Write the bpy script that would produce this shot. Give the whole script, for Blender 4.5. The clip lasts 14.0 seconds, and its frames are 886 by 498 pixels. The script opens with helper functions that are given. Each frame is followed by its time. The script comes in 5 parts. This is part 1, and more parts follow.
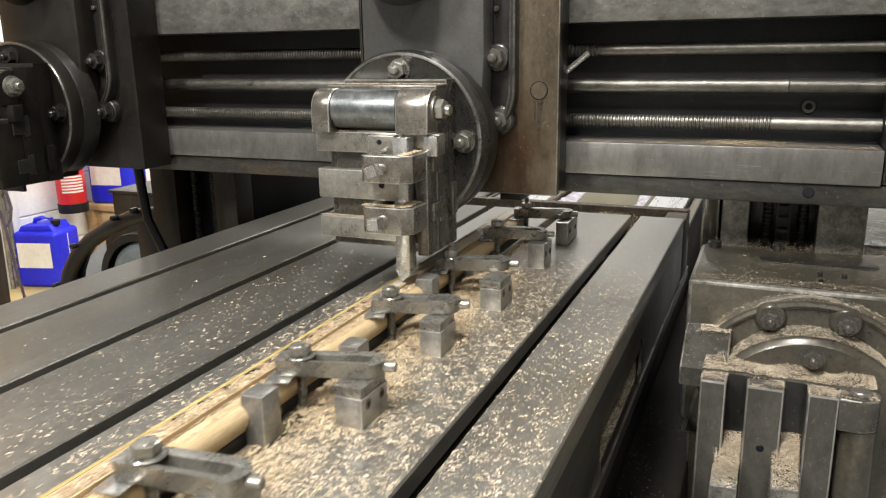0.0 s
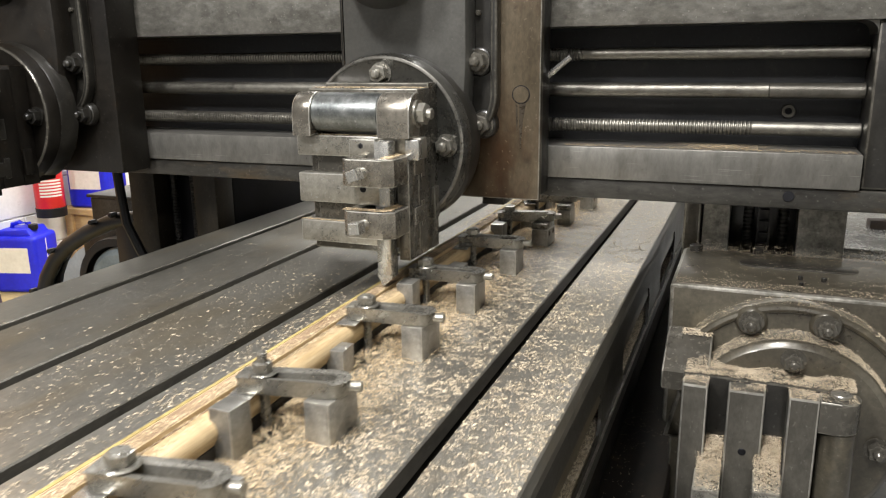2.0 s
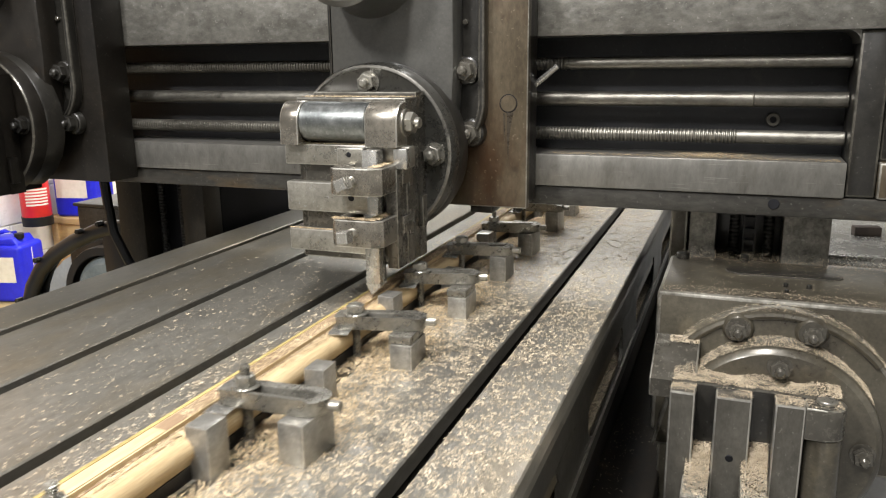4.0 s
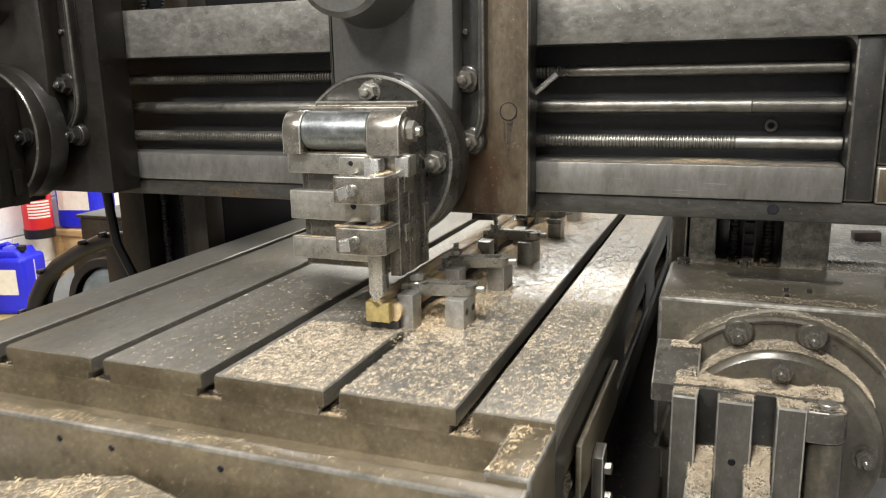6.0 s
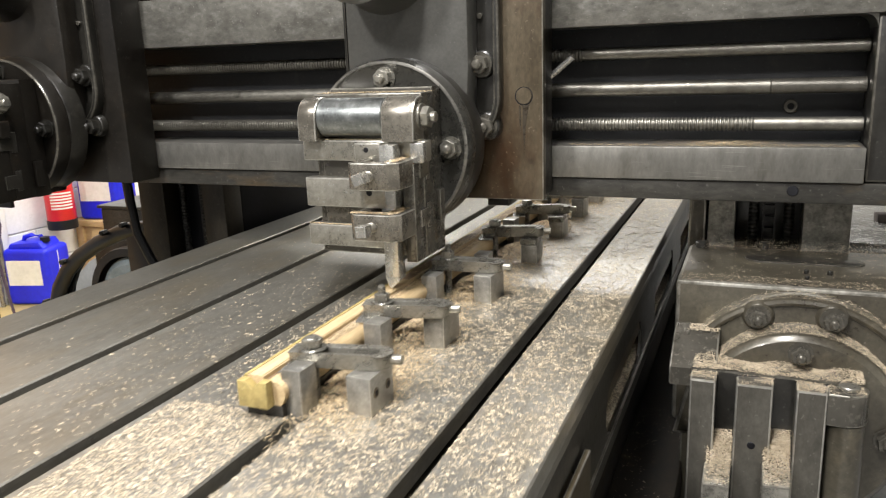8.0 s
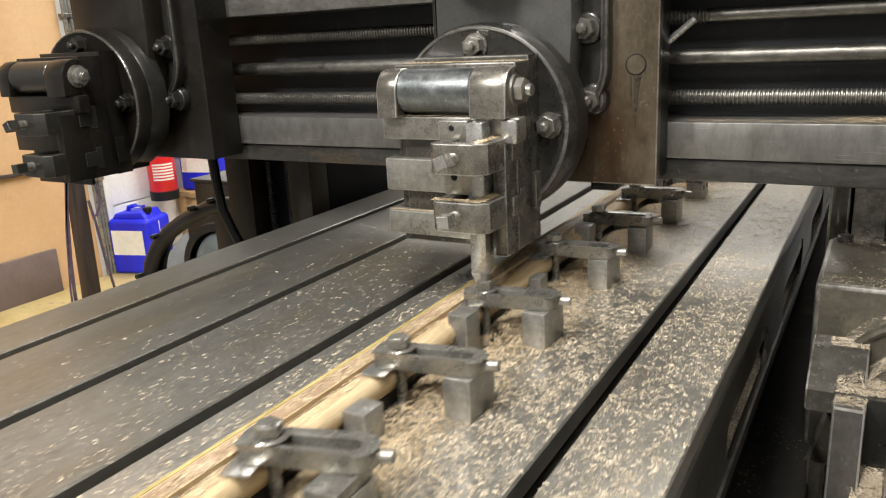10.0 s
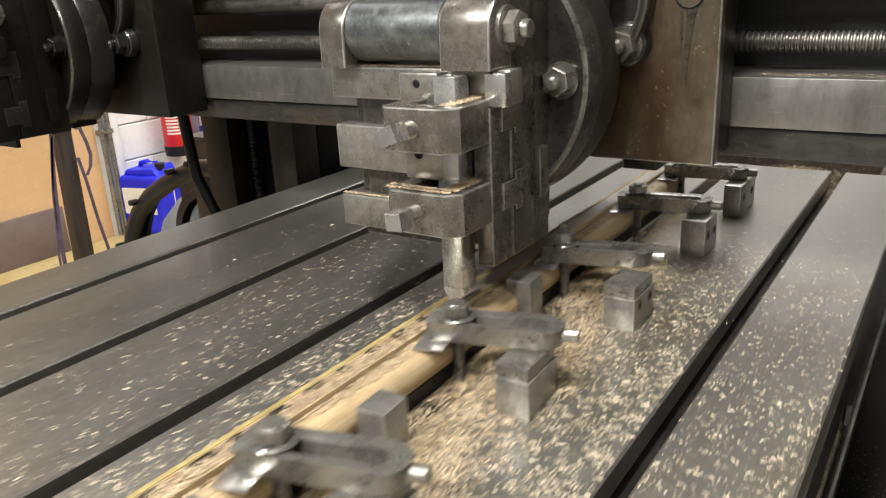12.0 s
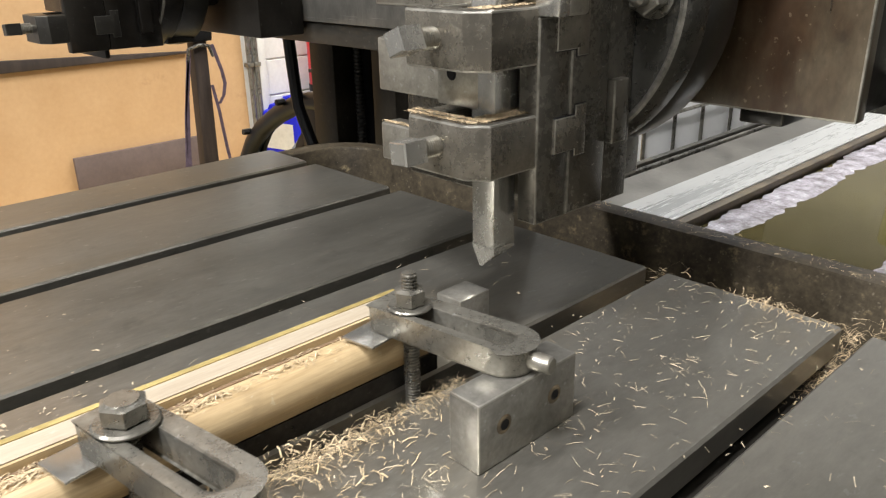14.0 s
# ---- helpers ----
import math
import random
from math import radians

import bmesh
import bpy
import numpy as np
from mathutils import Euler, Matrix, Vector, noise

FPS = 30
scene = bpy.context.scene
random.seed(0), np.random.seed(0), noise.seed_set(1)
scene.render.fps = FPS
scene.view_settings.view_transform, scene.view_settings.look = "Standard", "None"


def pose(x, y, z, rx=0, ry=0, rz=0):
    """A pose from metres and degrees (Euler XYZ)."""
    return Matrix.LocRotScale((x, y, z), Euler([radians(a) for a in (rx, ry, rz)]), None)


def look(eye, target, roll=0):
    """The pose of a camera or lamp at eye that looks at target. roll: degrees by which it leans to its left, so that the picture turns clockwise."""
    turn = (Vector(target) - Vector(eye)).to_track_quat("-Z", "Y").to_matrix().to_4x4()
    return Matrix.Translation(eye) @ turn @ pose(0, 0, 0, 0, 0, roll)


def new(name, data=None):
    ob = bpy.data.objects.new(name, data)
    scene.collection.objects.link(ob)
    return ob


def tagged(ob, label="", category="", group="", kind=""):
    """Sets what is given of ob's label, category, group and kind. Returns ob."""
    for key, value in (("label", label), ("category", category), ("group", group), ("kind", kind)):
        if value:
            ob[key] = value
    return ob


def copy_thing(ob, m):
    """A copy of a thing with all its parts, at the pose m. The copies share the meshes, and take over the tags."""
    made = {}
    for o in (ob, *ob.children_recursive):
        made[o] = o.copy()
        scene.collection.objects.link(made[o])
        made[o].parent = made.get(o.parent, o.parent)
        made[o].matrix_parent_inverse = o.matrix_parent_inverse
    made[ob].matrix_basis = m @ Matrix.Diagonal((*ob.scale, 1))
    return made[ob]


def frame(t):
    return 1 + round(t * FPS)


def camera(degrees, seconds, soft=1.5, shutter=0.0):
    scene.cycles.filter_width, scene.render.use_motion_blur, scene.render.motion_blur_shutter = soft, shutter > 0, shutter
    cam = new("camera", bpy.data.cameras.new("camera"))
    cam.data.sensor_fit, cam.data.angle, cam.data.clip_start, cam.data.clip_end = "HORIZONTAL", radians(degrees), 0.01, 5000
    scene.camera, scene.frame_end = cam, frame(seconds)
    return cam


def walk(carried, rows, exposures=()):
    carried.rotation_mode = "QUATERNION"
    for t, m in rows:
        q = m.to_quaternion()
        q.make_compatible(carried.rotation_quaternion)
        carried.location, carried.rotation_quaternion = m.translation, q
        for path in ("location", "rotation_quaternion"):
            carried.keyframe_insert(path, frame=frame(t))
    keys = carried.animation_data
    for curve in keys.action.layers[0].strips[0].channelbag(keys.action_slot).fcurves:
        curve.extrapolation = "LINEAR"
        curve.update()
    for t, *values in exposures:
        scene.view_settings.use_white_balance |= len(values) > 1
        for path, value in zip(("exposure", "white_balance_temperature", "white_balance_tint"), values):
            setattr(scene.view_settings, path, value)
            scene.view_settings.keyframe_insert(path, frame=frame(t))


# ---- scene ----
cam = camera(59.5, 14.0, 1.2, 0.3)
PATH = [
    (0, (0.1672, 0.2976, 1.4281), (-0.5875, 2.0813, 0.9289), -0.94),
    (0.5, (0.1669, 0.2996, 1.4283), (-0.5719, 2.0908, 0.9326), -0.79),
    (1, (0.1704, 0.2984, 1.4297), (-0.5586, 2.0946, 0.9374), -0.78),
    (1.5, (0.1692, 0.3007, 1.4291), (-0.5533, 2.0996, 0.9373), -0.78),
    (2, (0.1668, 0.3070, 1.4261), (-0.5490, 2.1093, 0.9368), -0.72),
    (2.5, (0.1623, 0.3061, 1.4290), (-0.5462, 2.1119, 0.9419), -0.55),
    (3, (0.1650, 0.3057, 1.4286), (-0.5342, 2.1166, 0.9471), -0.47),
    (5.5, (0.1707, 0.2962, 1.4300), (-0.5171, 2.1183, 0.9751), -1.01),
    (6, (0.1714, 0.2911, 1.4260), (-0.5225, 2.1130, 0.9799), -1.17),
    (6.5, (0.1770, 0.2952, 1.4160), (-0.5264, 2.1145, 0.9742), -1.31),
    (7, (0.1733, 0.2971, 1.4191), (-0.5321, 2.1128, 0.9659), -1.50),
    (7.5, (0.1738, 0.2939, 1.4239), (-0.5350, 2.1058, 0.9606), -1.77),
    (8, (0.1788, 0.2925, 1.4216), (-0.5599, 2.0892, 0.9457), -2.09),
    (8.5, (0.1788, 0.3314, 1.4178), (-0.6448, 2.0875, 0.9303), -2.47),
    (9, (0.1649, 0.3916, 1.4169), (-0.7403, 2.1029, 0.9149), -2.54),
    (11.5, (0.0269, 0.7886, 1.3891), (-0.9929, 2.3940, 0.7705), -3.40),
    (12, (0.0058, 0.9499, 1.3624), (-1.0682, 2.5061, 0.7106), -3.05),
    (12.5, (-0.0034, 1.0387, 1.3424), (-1.1300, 2.5440, 0.6606), -1.53),
    (13, (-0.0075, 1.1113, 1.3126), (-1.2565, 2.5116, 0.6205), -0.52),
    (13.5, (-0.0012, 1.1682, 1.2855), (-1.3234, 2.4909, 0.5767), -0.22),
    (14, (0.0096, 1.2002, 1.2726), (-1.3518, 2.4702, 0.5419), -1.14),
]
walk(cam, [(t, look(eye, aim, roll)) for t, eye, aim, roll in PATH], [(0, 0.0), (3, 0.07), (5.5, 0.16), (7, 0.22), (8, 0.15), (9, -0.04), (12, -0.08), (14, -0.1)])

# travel of the planer table: seconds, place of its near plank ends along y
TRAVEL = [(0, -2.424), (0.5, -2.099), (1, -1.793), (1.5, -1.468), (2, -1.133), (2.5, -0.819), (3, -0.507), (3.7, -0.043), (4.5, 0.502),
          (5.3, 1.021), (5.6, 1.216), (5.9, 1.416), (6.2, 1.589), (6.5, 1.678), (6.8, 1.658), (7.1, 1.546), (7.5, 1.305), (8, 0.932), (8.5,
          0.528), (9, 0.114), (9.8, -0.505), (10.6, -1.154), (11.5, -1.917), (12, -2.328), (12.5, -2.731), (13, -3.133), (13.2, -3.270),
          (13.5, -3.404), (14, -3.360)]
MOVING = []

# ---------------------------------------------------------------- light
world = bpy.data.worlds.new("hall_air")
scene.world = world
world.use_nodes = True
world.node_tree.nodes["Background"].inputs[0].default_value = (0.75, 0.85, 1.0, 1)
world.node_tree.nodes["Background"].inputs[1].default_value = 0.006
scene.view_settings.exposure = 0.0


def unseen_lamp(x, y, z, watts, rz=0.0, w=0.3, l=1.2, color=(1.0, 0.985, 0.985)):
    data = bpy.data.lights.new("unseen_ceiling_light", "AREA")
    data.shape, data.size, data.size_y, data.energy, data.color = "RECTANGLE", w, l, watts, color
    ob = new("unseen_ceiling_light", data)
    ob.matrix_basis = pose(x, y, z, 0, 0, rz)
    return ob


# unseen overhead lights, the wide ones added as fill: x, y, z, watts, width, length
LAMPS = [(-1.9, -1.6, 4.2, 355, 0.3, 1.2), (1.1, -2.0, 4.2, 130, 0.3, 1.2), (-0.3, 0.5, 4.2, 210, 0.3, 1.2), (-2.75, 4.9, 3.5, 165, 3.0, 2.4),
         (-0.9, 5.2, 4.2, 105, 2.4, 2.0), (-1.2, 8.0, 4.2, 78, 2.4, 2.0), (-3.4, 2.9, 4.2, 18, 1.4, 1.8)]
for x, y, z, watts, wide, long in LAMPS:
    unseen_lamp(x, y, z, watts, w=wide, l=long)


# ---------------------------------------------------------------- materials
def material(name, c1, c2, rough=0.5, metal=0.0, scale=8.0, fine=120.0, bump=0.05, rough_var=0.15, stretch=(1, 1, 1),
             spots=None, spot_scale=30.0, spot_low=0.62, spot_high=0.7, random=0.0, coat=0.0, island=0.0, spec=0.5, wear=None, scuff=(1, 1, 1), coat_rough=0.14):
    """A worn surface: two colours mixed by broad and fine noise, uneven gloss, fine relief, and flecks where given."""
    if metal > 0.15:
        # oil film: a little warmer and glossier than clean metal
        rough -= 0.05
        c1, c2 = [(r * 1.02, g, b_ * 0.95) for r, g, b_ in (c1, c2)]
    m = bpy.data.materials.new(name)
    m.use_nodes = True
    n, l = m.node_tree.nodes, m.node_tree.links
    b = n["Principled BSDF"]
    co, mp = n.new("ShaderNodeTexCoord"), n.new("ShaderNodeMapping")
    mp.inputs["Scale"].default_value = stretch
    l.new(co.outputs["Object"], mp.inputs["Vector"])

    def noise_node(sc, detail=4.0, rough_=0.6):
        t = n.new("ShaderNodeTexNoise")
        t.inputs["Scale"].default_value, t.inputs["Detail"].default_value, t.inputs["Roughness"].default_value = sc, detail, rough_
        l.new(mp.outputs["Vector"], t.inputs["Vector"])
        return t

    broad, grain = noise_node(scale), noise_node(fine, 3.0)
    add = n.new("ShaderNodeMath")
    add.operation = "MULTIPLY_ADD"
    add.inputs[1].default_value = 0.35
    l.new(grain.outputs["Fac"], add.inputs[0])
    l.new(broad.outputs["Fac"], add.inputs[2])
    ramp = n.new("ShaderNodeValToRGB")
    ramp.color_ramp.elements[0].position, ramp.color_ramp.elements[1].position = 0.48, 0.88
    ramp.color_ramp.elements[0].color, ramp.color_ramp.elements[1].color = (*c1, 1), (*c2, 1)
    l.new(add.outputs[0], ramp.inputs["Fac"])
    col = ramp.outputs["Color"]
    if island:
        geo, val, mr = n.new("ShaderNodeNewGeometry"), n.new("ShaderNodeHueSaturation"), n.new("ShaderNodeMapRange")
        mr.inputs["To Min"].default_value, mr.inputs["To Max"].default_value = 1 - 1.4 * island, 1 + island
        l.new(geo.outputs["Random Per Island"], mr.inputs["Value"])
        l.new(mr.outputs["Result"], val.inputs["Value"])
        l.new(col, val.inputs["Color"])
        col = val.outputs["Color"]
    if random:
        info, val = n.new("ShaderNodeObjectInfo"), n.new("ShaderNodeHueSaturation")
        mr = n.new("ShaderNodeMapRange")
        mr.inputs["To Min"].default_value, mr.inputs["To Max"].default_value = 1 - random, 1 + random
        l.new(info.outputs["Random"], mr.inputs["Value"])
        l.new(mr.outputs["Result"], val.inputs["Value"])
        l.new(col, val.inputs["Color"])
        col = val.outputs["Color"]
    if spots:
        sp = noise_node(spot_scale, 5.0, 0.65)
        mr = n.new("ShaderNodeMapRange")
        mr.inputs["From Min"].default_value, mr.inputs["From Max"].default_value = spot_low, spot_high
        l.new(sp.outputs["Fac"], mr.inputs["Value"])
        mix = n.new("ShaderNodeMix")
        mix.data_type = "RGBA"
        l.new(mr.outputs["Result"], mix.inputs["Factor"])
        l.new(col, mix.inputs[6])
        mix.inputs[7].default_value = (*spots, 1)
        col = mix.outputs[2]
    wear = (0.3 if metal > 0.15 else 0.0) if wear is None else wear
    rough_from = add.outputs[0]
    if wear:
        # mottling of a finger's width and less, oily pits, bright scuffs
        mott = noise_node(60, 7.0, 0.72)
        mr = n.new("ShaderNodeMapRange")
        mr.inputs["From Min"].default_value, mr.inputs["From Max"].default_value = 0.3, 0.7
        mr.inputs["To Min"].default_value, mr.inputs["To Max"].default_value = 1 - 0.75 * wear, 1 + 0.75 * wear
        l.new(mott.outputs["Fac"], mr.inputs["Value"])
        hv = n.new("ShaderNodeHueSaturation")
        l.new(mr.outputs["Result"], hv.inputs["Value"])
        l.new(col, hv.inputs["Color"])
        col = hv.outputs["Color"]
        for sc, lo, hi, tint, most in ((26, 0.6, 0.72, [v * 0.3 for v in c1], 0.8), (110, 0.645, 0.7, [min(0.6, 0.06 + v * 1.9) for v in c2], 0.8)):
            mp2 = n.new("ShaderNodeMapping")
            mp2.inputs["Scale"].default_value = scuff if sc > 50 else (1, 1, 1)
            l.new(co.outputs["Object"], mp2.inputs["Vector"])
            t2 = n.new("ShaderNodeTexNoise")
            t2.inputs["Scale"].default_value, t2.inputs["Detail"].default_value, t2.inputs["Roughness"].default_value = sc, 4.0, 0.6
            l.new(mp2.outputs["Vector"], t2.inputs["Vector"])
            m2 = n.new("ShaderNodeMapRange")
            m2.inputs["From Min"].default_value, m2.inputs["From Max"].default_value, m2.inputs["To Max"].default_value = lo, hi, most * min(1, wear * 1.4)
            l.new(t2.outputs["Fac"], m2.inputs["Value"])
            mx = n.new("ShaderNodeMix")
            mx.data_type = "RGBA"
            l.new(m2.outputs["Result"], mx.inputs["Factor"])
            l.new(col, mx.inputs[6])
            mx.inputs[7].default_value = (*tint, 1)
            col = mx.outputs[2]
        ad2 = n.new("ShaderNodeMath")
        ad2.operation = "MULTIPLY_ADD"
        ad2.inputs[1].default_value = 0.9
        l.new(mott.outputs["Fac"], ad2.inputs[0])
        sub = n.new("ShaderNodeMath")
        sub.operation = "SUBTRACT"
        sub.inputs[1].default_value = 0.45
        l.new(add.outputs[0], sub.inputs[0])
        l.new(sub.outputs[0], ad2.inputs[2])
        rough_from = ad2.outputs[0]
    l.new(col, b.inputs["Base Color"])
    b.inputs["Metallic"].default_value = metal
    b.inputs["Specular IOR Level"].default_value = spec
    rr = n.new("ShaderNodeMapRange")
    rr.inputs["To Min"].default_value, rr.inputs["To Max"].default_value = max(0.03, rough - rough_var), min(1, rough + rough_var)
    l.new(rough_from, rr.inputs["Value"])
    l.new(rr.outputs["Result"], b.inputs["Roughness"])
    if coat:
        b.inputs["Coat Weight"].default_value = coat
        b.inputs["Coat Roughness"].default_value = coat_rough
    if bump:
        bp = n.new("ShaderNodeBump")
        bp.inputs["Strength"].default_value, bp.inputs["Distance"].default_value = min(1.0, bump * 3), 0.0015
        l.new(add.outputs[0], bp.inputs["Height"])
        l.new(bp.outputs["Normal"], b.inputs["Normal"])
    return m


M = {
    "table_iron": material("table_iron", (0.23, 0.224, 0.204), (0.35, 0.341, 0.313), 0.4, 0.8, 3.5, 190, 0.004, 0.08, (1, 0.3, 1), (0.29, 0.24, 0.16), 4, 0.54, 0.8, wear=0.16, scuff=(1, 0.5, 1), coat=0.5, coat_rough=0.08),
    # left planks: duller iron, darkened for the dark rail they mirror
    "dull_shaded_iron": material("dull_shaded_iron", (0.165, 0.16, 0.143), (0.26, 0.252, 0.228), 0.42, 0.75, 3.5, 190, 0.006, 0.08, (1, 0.3, 1), (0.22, 0.18, 0.115), 4, 0.5, 0.8, wear=0.2, scuff=(1, 0.5, 1), coat=0.08),
    "table_side": material("table_side", (0.075, 0.06, 0.037), (0.16, 0.133, 0.088), 0.36, 0.4, 5, 110, 0.06, 0.12, spots=(0.21, 0.165, 0.09), spot_scale=8, spot_low=0.58, spot_high=0.82, coat=0.4, wear=0.3),
    "skirt_iron": material("skirt_iron", (0.024, 0.022, 0.019), (0.05, 0.046, 0.038), 0.4, 0.3, 5, 90, 0.04, 0.12, spots=(0.1, 0.082, 0.05), spot_scale=9, spot_low=0.62, spot_high=0.84, coat=0.2),
    "slot_shade": material("slot_shade", (0.012, 0.011, 0.01), (0.035, 0.032, 0.027), 0.55, 0.3, 8, 90, 0.06, spec=0.25),
    "cast_dark": material("cast_dark", (0.0095, 0.009, 0.0078), (0.025, 0.0235, 0.02), 0.36, 0.25, 5, 130, 0.06, 0.12, spots=(0.055, 0.048, 0.038), spot_scale=14, spot_low=0.64, spot_high=0.85, coat=0.35),
    # near-black carries the shade on bed and plinth below the table; brown specks
    "bed_shade": material("bed_shade", (0.004, 0.0035, 0.0028), (0.02, 0.016, 0.011), 0.6, 0.0, 6, 60, 0.08, spots=(0.06, 0.043, 0.022), spot_scale=5, spot_low=0.6, spot_high=0.8, spec=0.15),
    "oily_paint": material("oily_paint", (0.05, 0.05, 0.047), (0.075, 0.074, 0.069), 0.36, 0.25, 3, 120, 0.03, 0.1, coat=0.3, wear=0.15),
    "brown_iron": material("brown_iron", (0.047, 0.036, 0.022), (0.122, 0.099, 0.067), 0.36, 0.35, 4.0, 130, 0.03, 0.12, (1, 1, 0.45), (0.042, 0.02, 0.008), 5, 0.48, 0.64, coat=0.25, wear=0.3),
    "rail_steel": material("rail_steel", (0.15, 0.147, 0.137), (0.235, 0.231, 0.217), 0.36, 0.75, 5, 190, 0.02, 0.12, (0.8, 1, 0.3), (0.11, 0.1, 0.082), 9, 0.6, 0.8, wear=0.25, scuff=(0.06, 1, 1.6)),
    "scraped_way": material("scraped_way", (0.11, 0.107, 0.096), (0.29, 0.285, 0.262), 0.42, 0.45, 34, 120, 0.05, 0.12),
    "steel": material("steel", (0.24, 0.231, 0.205), (0.37, 0.358, 0.322), 0.32, 0.75, 6, 210, 0.035, 0.12, (1, 1, 1), (0.18, 0.152, 0.1), 18, 0.58, 0.76, wear=0.35),
    "bright_steel": material("bright_steel", (0.38, 0.38, 0.368), (0.54, 0.54, 0.528), 0.28, 0.85, 8, 200, 0.03, 0.08, wear=0.12),
    "ground_way": material("ground_way", (0.52, 0.545, 0.56), (0.62, 0.64, 0.655), 0.3, 0.45, 5, 140, 0.02, 0.1, (3, 0.12, 1), (0.2, 0.19, 0.16), 10, 0.74, 0.84, wear=0.15, scuff=(2, 0.1, 1)),
    "grey_block": material("grey_block", (0.21, 0.207, 0.194), (0.37, 0.363, 0.343), 0.36, 0.7, 9, 200, 0.04, 0.1, (1, 1, 1), random=0.14, wear=0.35),
    "clamp_steel": material("clamp_steel", (0.18, 0.175, 0.158), (0.31, 0.302, 0.275), 0.3, 0.75, 8, 170, 0.05, 0.12, random=0.18, wear=0.35, coat=0.1),
    "apron_steel": material("apron_steel", (0.066, 0.062, 0.053), (0.12, 0.113, 0.098), 0.28, 0.55, 6, 150, 0.04, 0.1, spots=(0.2, 0.18, 0.135), spot_scale=28, spot_low=0.66, spot_high=0.8, coat=0.2),
    # slate, with the shadow under the rail's upper band put into the colour
    "shaded_recess": material("shaded_recess", (0.011, 0.012, 0.014), (0.028, 0.028, 0.03), 0.5, 0.2, 4, 90, 0.04, spots=(0.05, 0.046, 0.04), spot_scale=16, spot_low=0.62, spot_high=0.78),
    "black_steel": material("black_steel", (0.016, 0.016, 0.016), (0.055, 0.053, 0.05), 0.36, 0.6, 9, 120, 0.06),
    "screw_steel": material("screw_steel", (0.075, 0.071, 0.062), (0.2, 0.193, 0.174), 0.4, 0.8, 5, 140, 0.04, 0.12, (0.5, 1, 1), wear=0.45),
    # near-black in place of the shade inside holes, seams and gaps
    "gap_shade": material("gap_shade", (0.003, 0.003, 0.0035), (0.012, 0.012, 0.014), 0.55, 0.0, 6, 60, 0.05, spec=0.2),
    "wood_pale": material("wood_pale", (0.37, 0.265, 0.135), (0.5, 0.385, 0.225), 0.5, 0.0, 6, 60, 0.03, 0.1, (6, 0.35, 6), wear=0.18),
    "wood_cut": material("wood_cut", (0.33, 0.275, 0.2), (0.43, 0.37, 0.285), 0.6, 0.0, 8, 90, 0.04, 0.1, (6, 0.5, 6), wear=0.15),
    "dusty_iron": material("dusty_iron", (0.075, 0.06, 0.038), (0.16, 0.135, 0.094), 0.6, 0.1, 6, 140, 0.05, 0.1, spots=(0.045, 0.036, 0.024), spot_scale=9, spot_low=0.54, spot_high=0.7, wear=0.35),
    "brass": material("brass", (0.24, 0.18, 0.06), (0.37, 0.29, 0.11), 0.55, 0.0, 9, 120, 0.04, 0.12, wear=0.25),
    "chip": material("chip", (0.4, 0.325, 0.22), (0.58, 0.49, 0.36), 0.4, 0.0, 40, 200, 0.0, 0.1, island=0.22, spec=0.4),
    "straw": material("straw", (0.4, 0.305, 0.16), (0.62, 0.5, 0.31), 0.65, 0.0, 30, 200, 0.0, 0.1, island=0.25),
    "shaving": material("shaving", (0.37, 0.275, 0.16), (0.66, 0.53, 0.345), 0.7, 0.0, 30, 200, 0.0, 0.1, island=0.35, spec=0.2),
    "oil": material("oil", (0.07, 0.057, 0.02), (0.11, 0.093, 0.037), 0.03, 0.0, 3, 20, 0.0, 0.02),
    "foam": material("foam", (0.2, 0.18, 0.19), (0.55, 0.53, 0.58), 0.2, 0.0, 22, 120, 0.3, 0.1),
    "white_plastic": material("white_plastic", (0.84, 0.85, 0.84), (0.92, 0.93, 0.92), 0.5, 0.0, 2, 20, 0.0, 0.05),
    "tub_plastic": material("tub_plastic", (0.5, 0.5, 0.2), (0.6, 0.6, 0.3), 0.3, 0.0, 4, 40, 0.0, 0.05),
    "hinge_steel": material("hinge_steel", (0.14, 0.153, 0.158), (0.3, 0.318, 0.323), 0.35, 0.9, 26, 140, 0.06, 0.1, spots=(0.45, 0.47, 0.47), spot_scale=70, spot_low=0.62, spot_high=0.72, wear=0.35),
    "rubber": material("rubber", (0.003, 0.003, 0.0035), (0.009, 0.009, 0.01), 0.4, 0.0, 8, 80, 0.04, spec=0.3),
    "blue_plastic": material("blue_plastic", (0.006, 0.01, 0.45), (0.014, 0.022, 0.68), 0.4, 0.0, 4, 60, 0.02, 0.08),
    "white_label": material("white_label", (0.62, 0.6, 0.52), (0.8, 0.78, 0.7), 0.6, 0.0, 6, 60, 0.0),
    "red_paint": material("red_paint", (0.5, 0.01, 0.015), (0.66, 0.02, 0.02), 0.3, 0.0, 4, 40, 0.0),
    "floor_paint": material("floor_paint", (0.34, 0.25, 0.09), (0.5, 0.39, 0.18), 0.5, 0.0, 2.5, 40, 0.05, 0.15, spots=(0.2, 0.16, 0.1), spot_scale=5),
    "concrete": material("concrete", (0.13, 0.128, 0.122), (0.22, 0.217, 0.207), 0.6, 0.0, 3, 50, 0.06),
    "orange_wall": material("orange_wall", (0.5, 0.305, 0.14), (0.6, 0.385, 0.195), 0.6, 0.0, 2, 40, 0.03, 0.1, spots=(0.36, 0.2, 0.085), spot_scale=3.5, spot_low=0.64, spot_high=0.8),
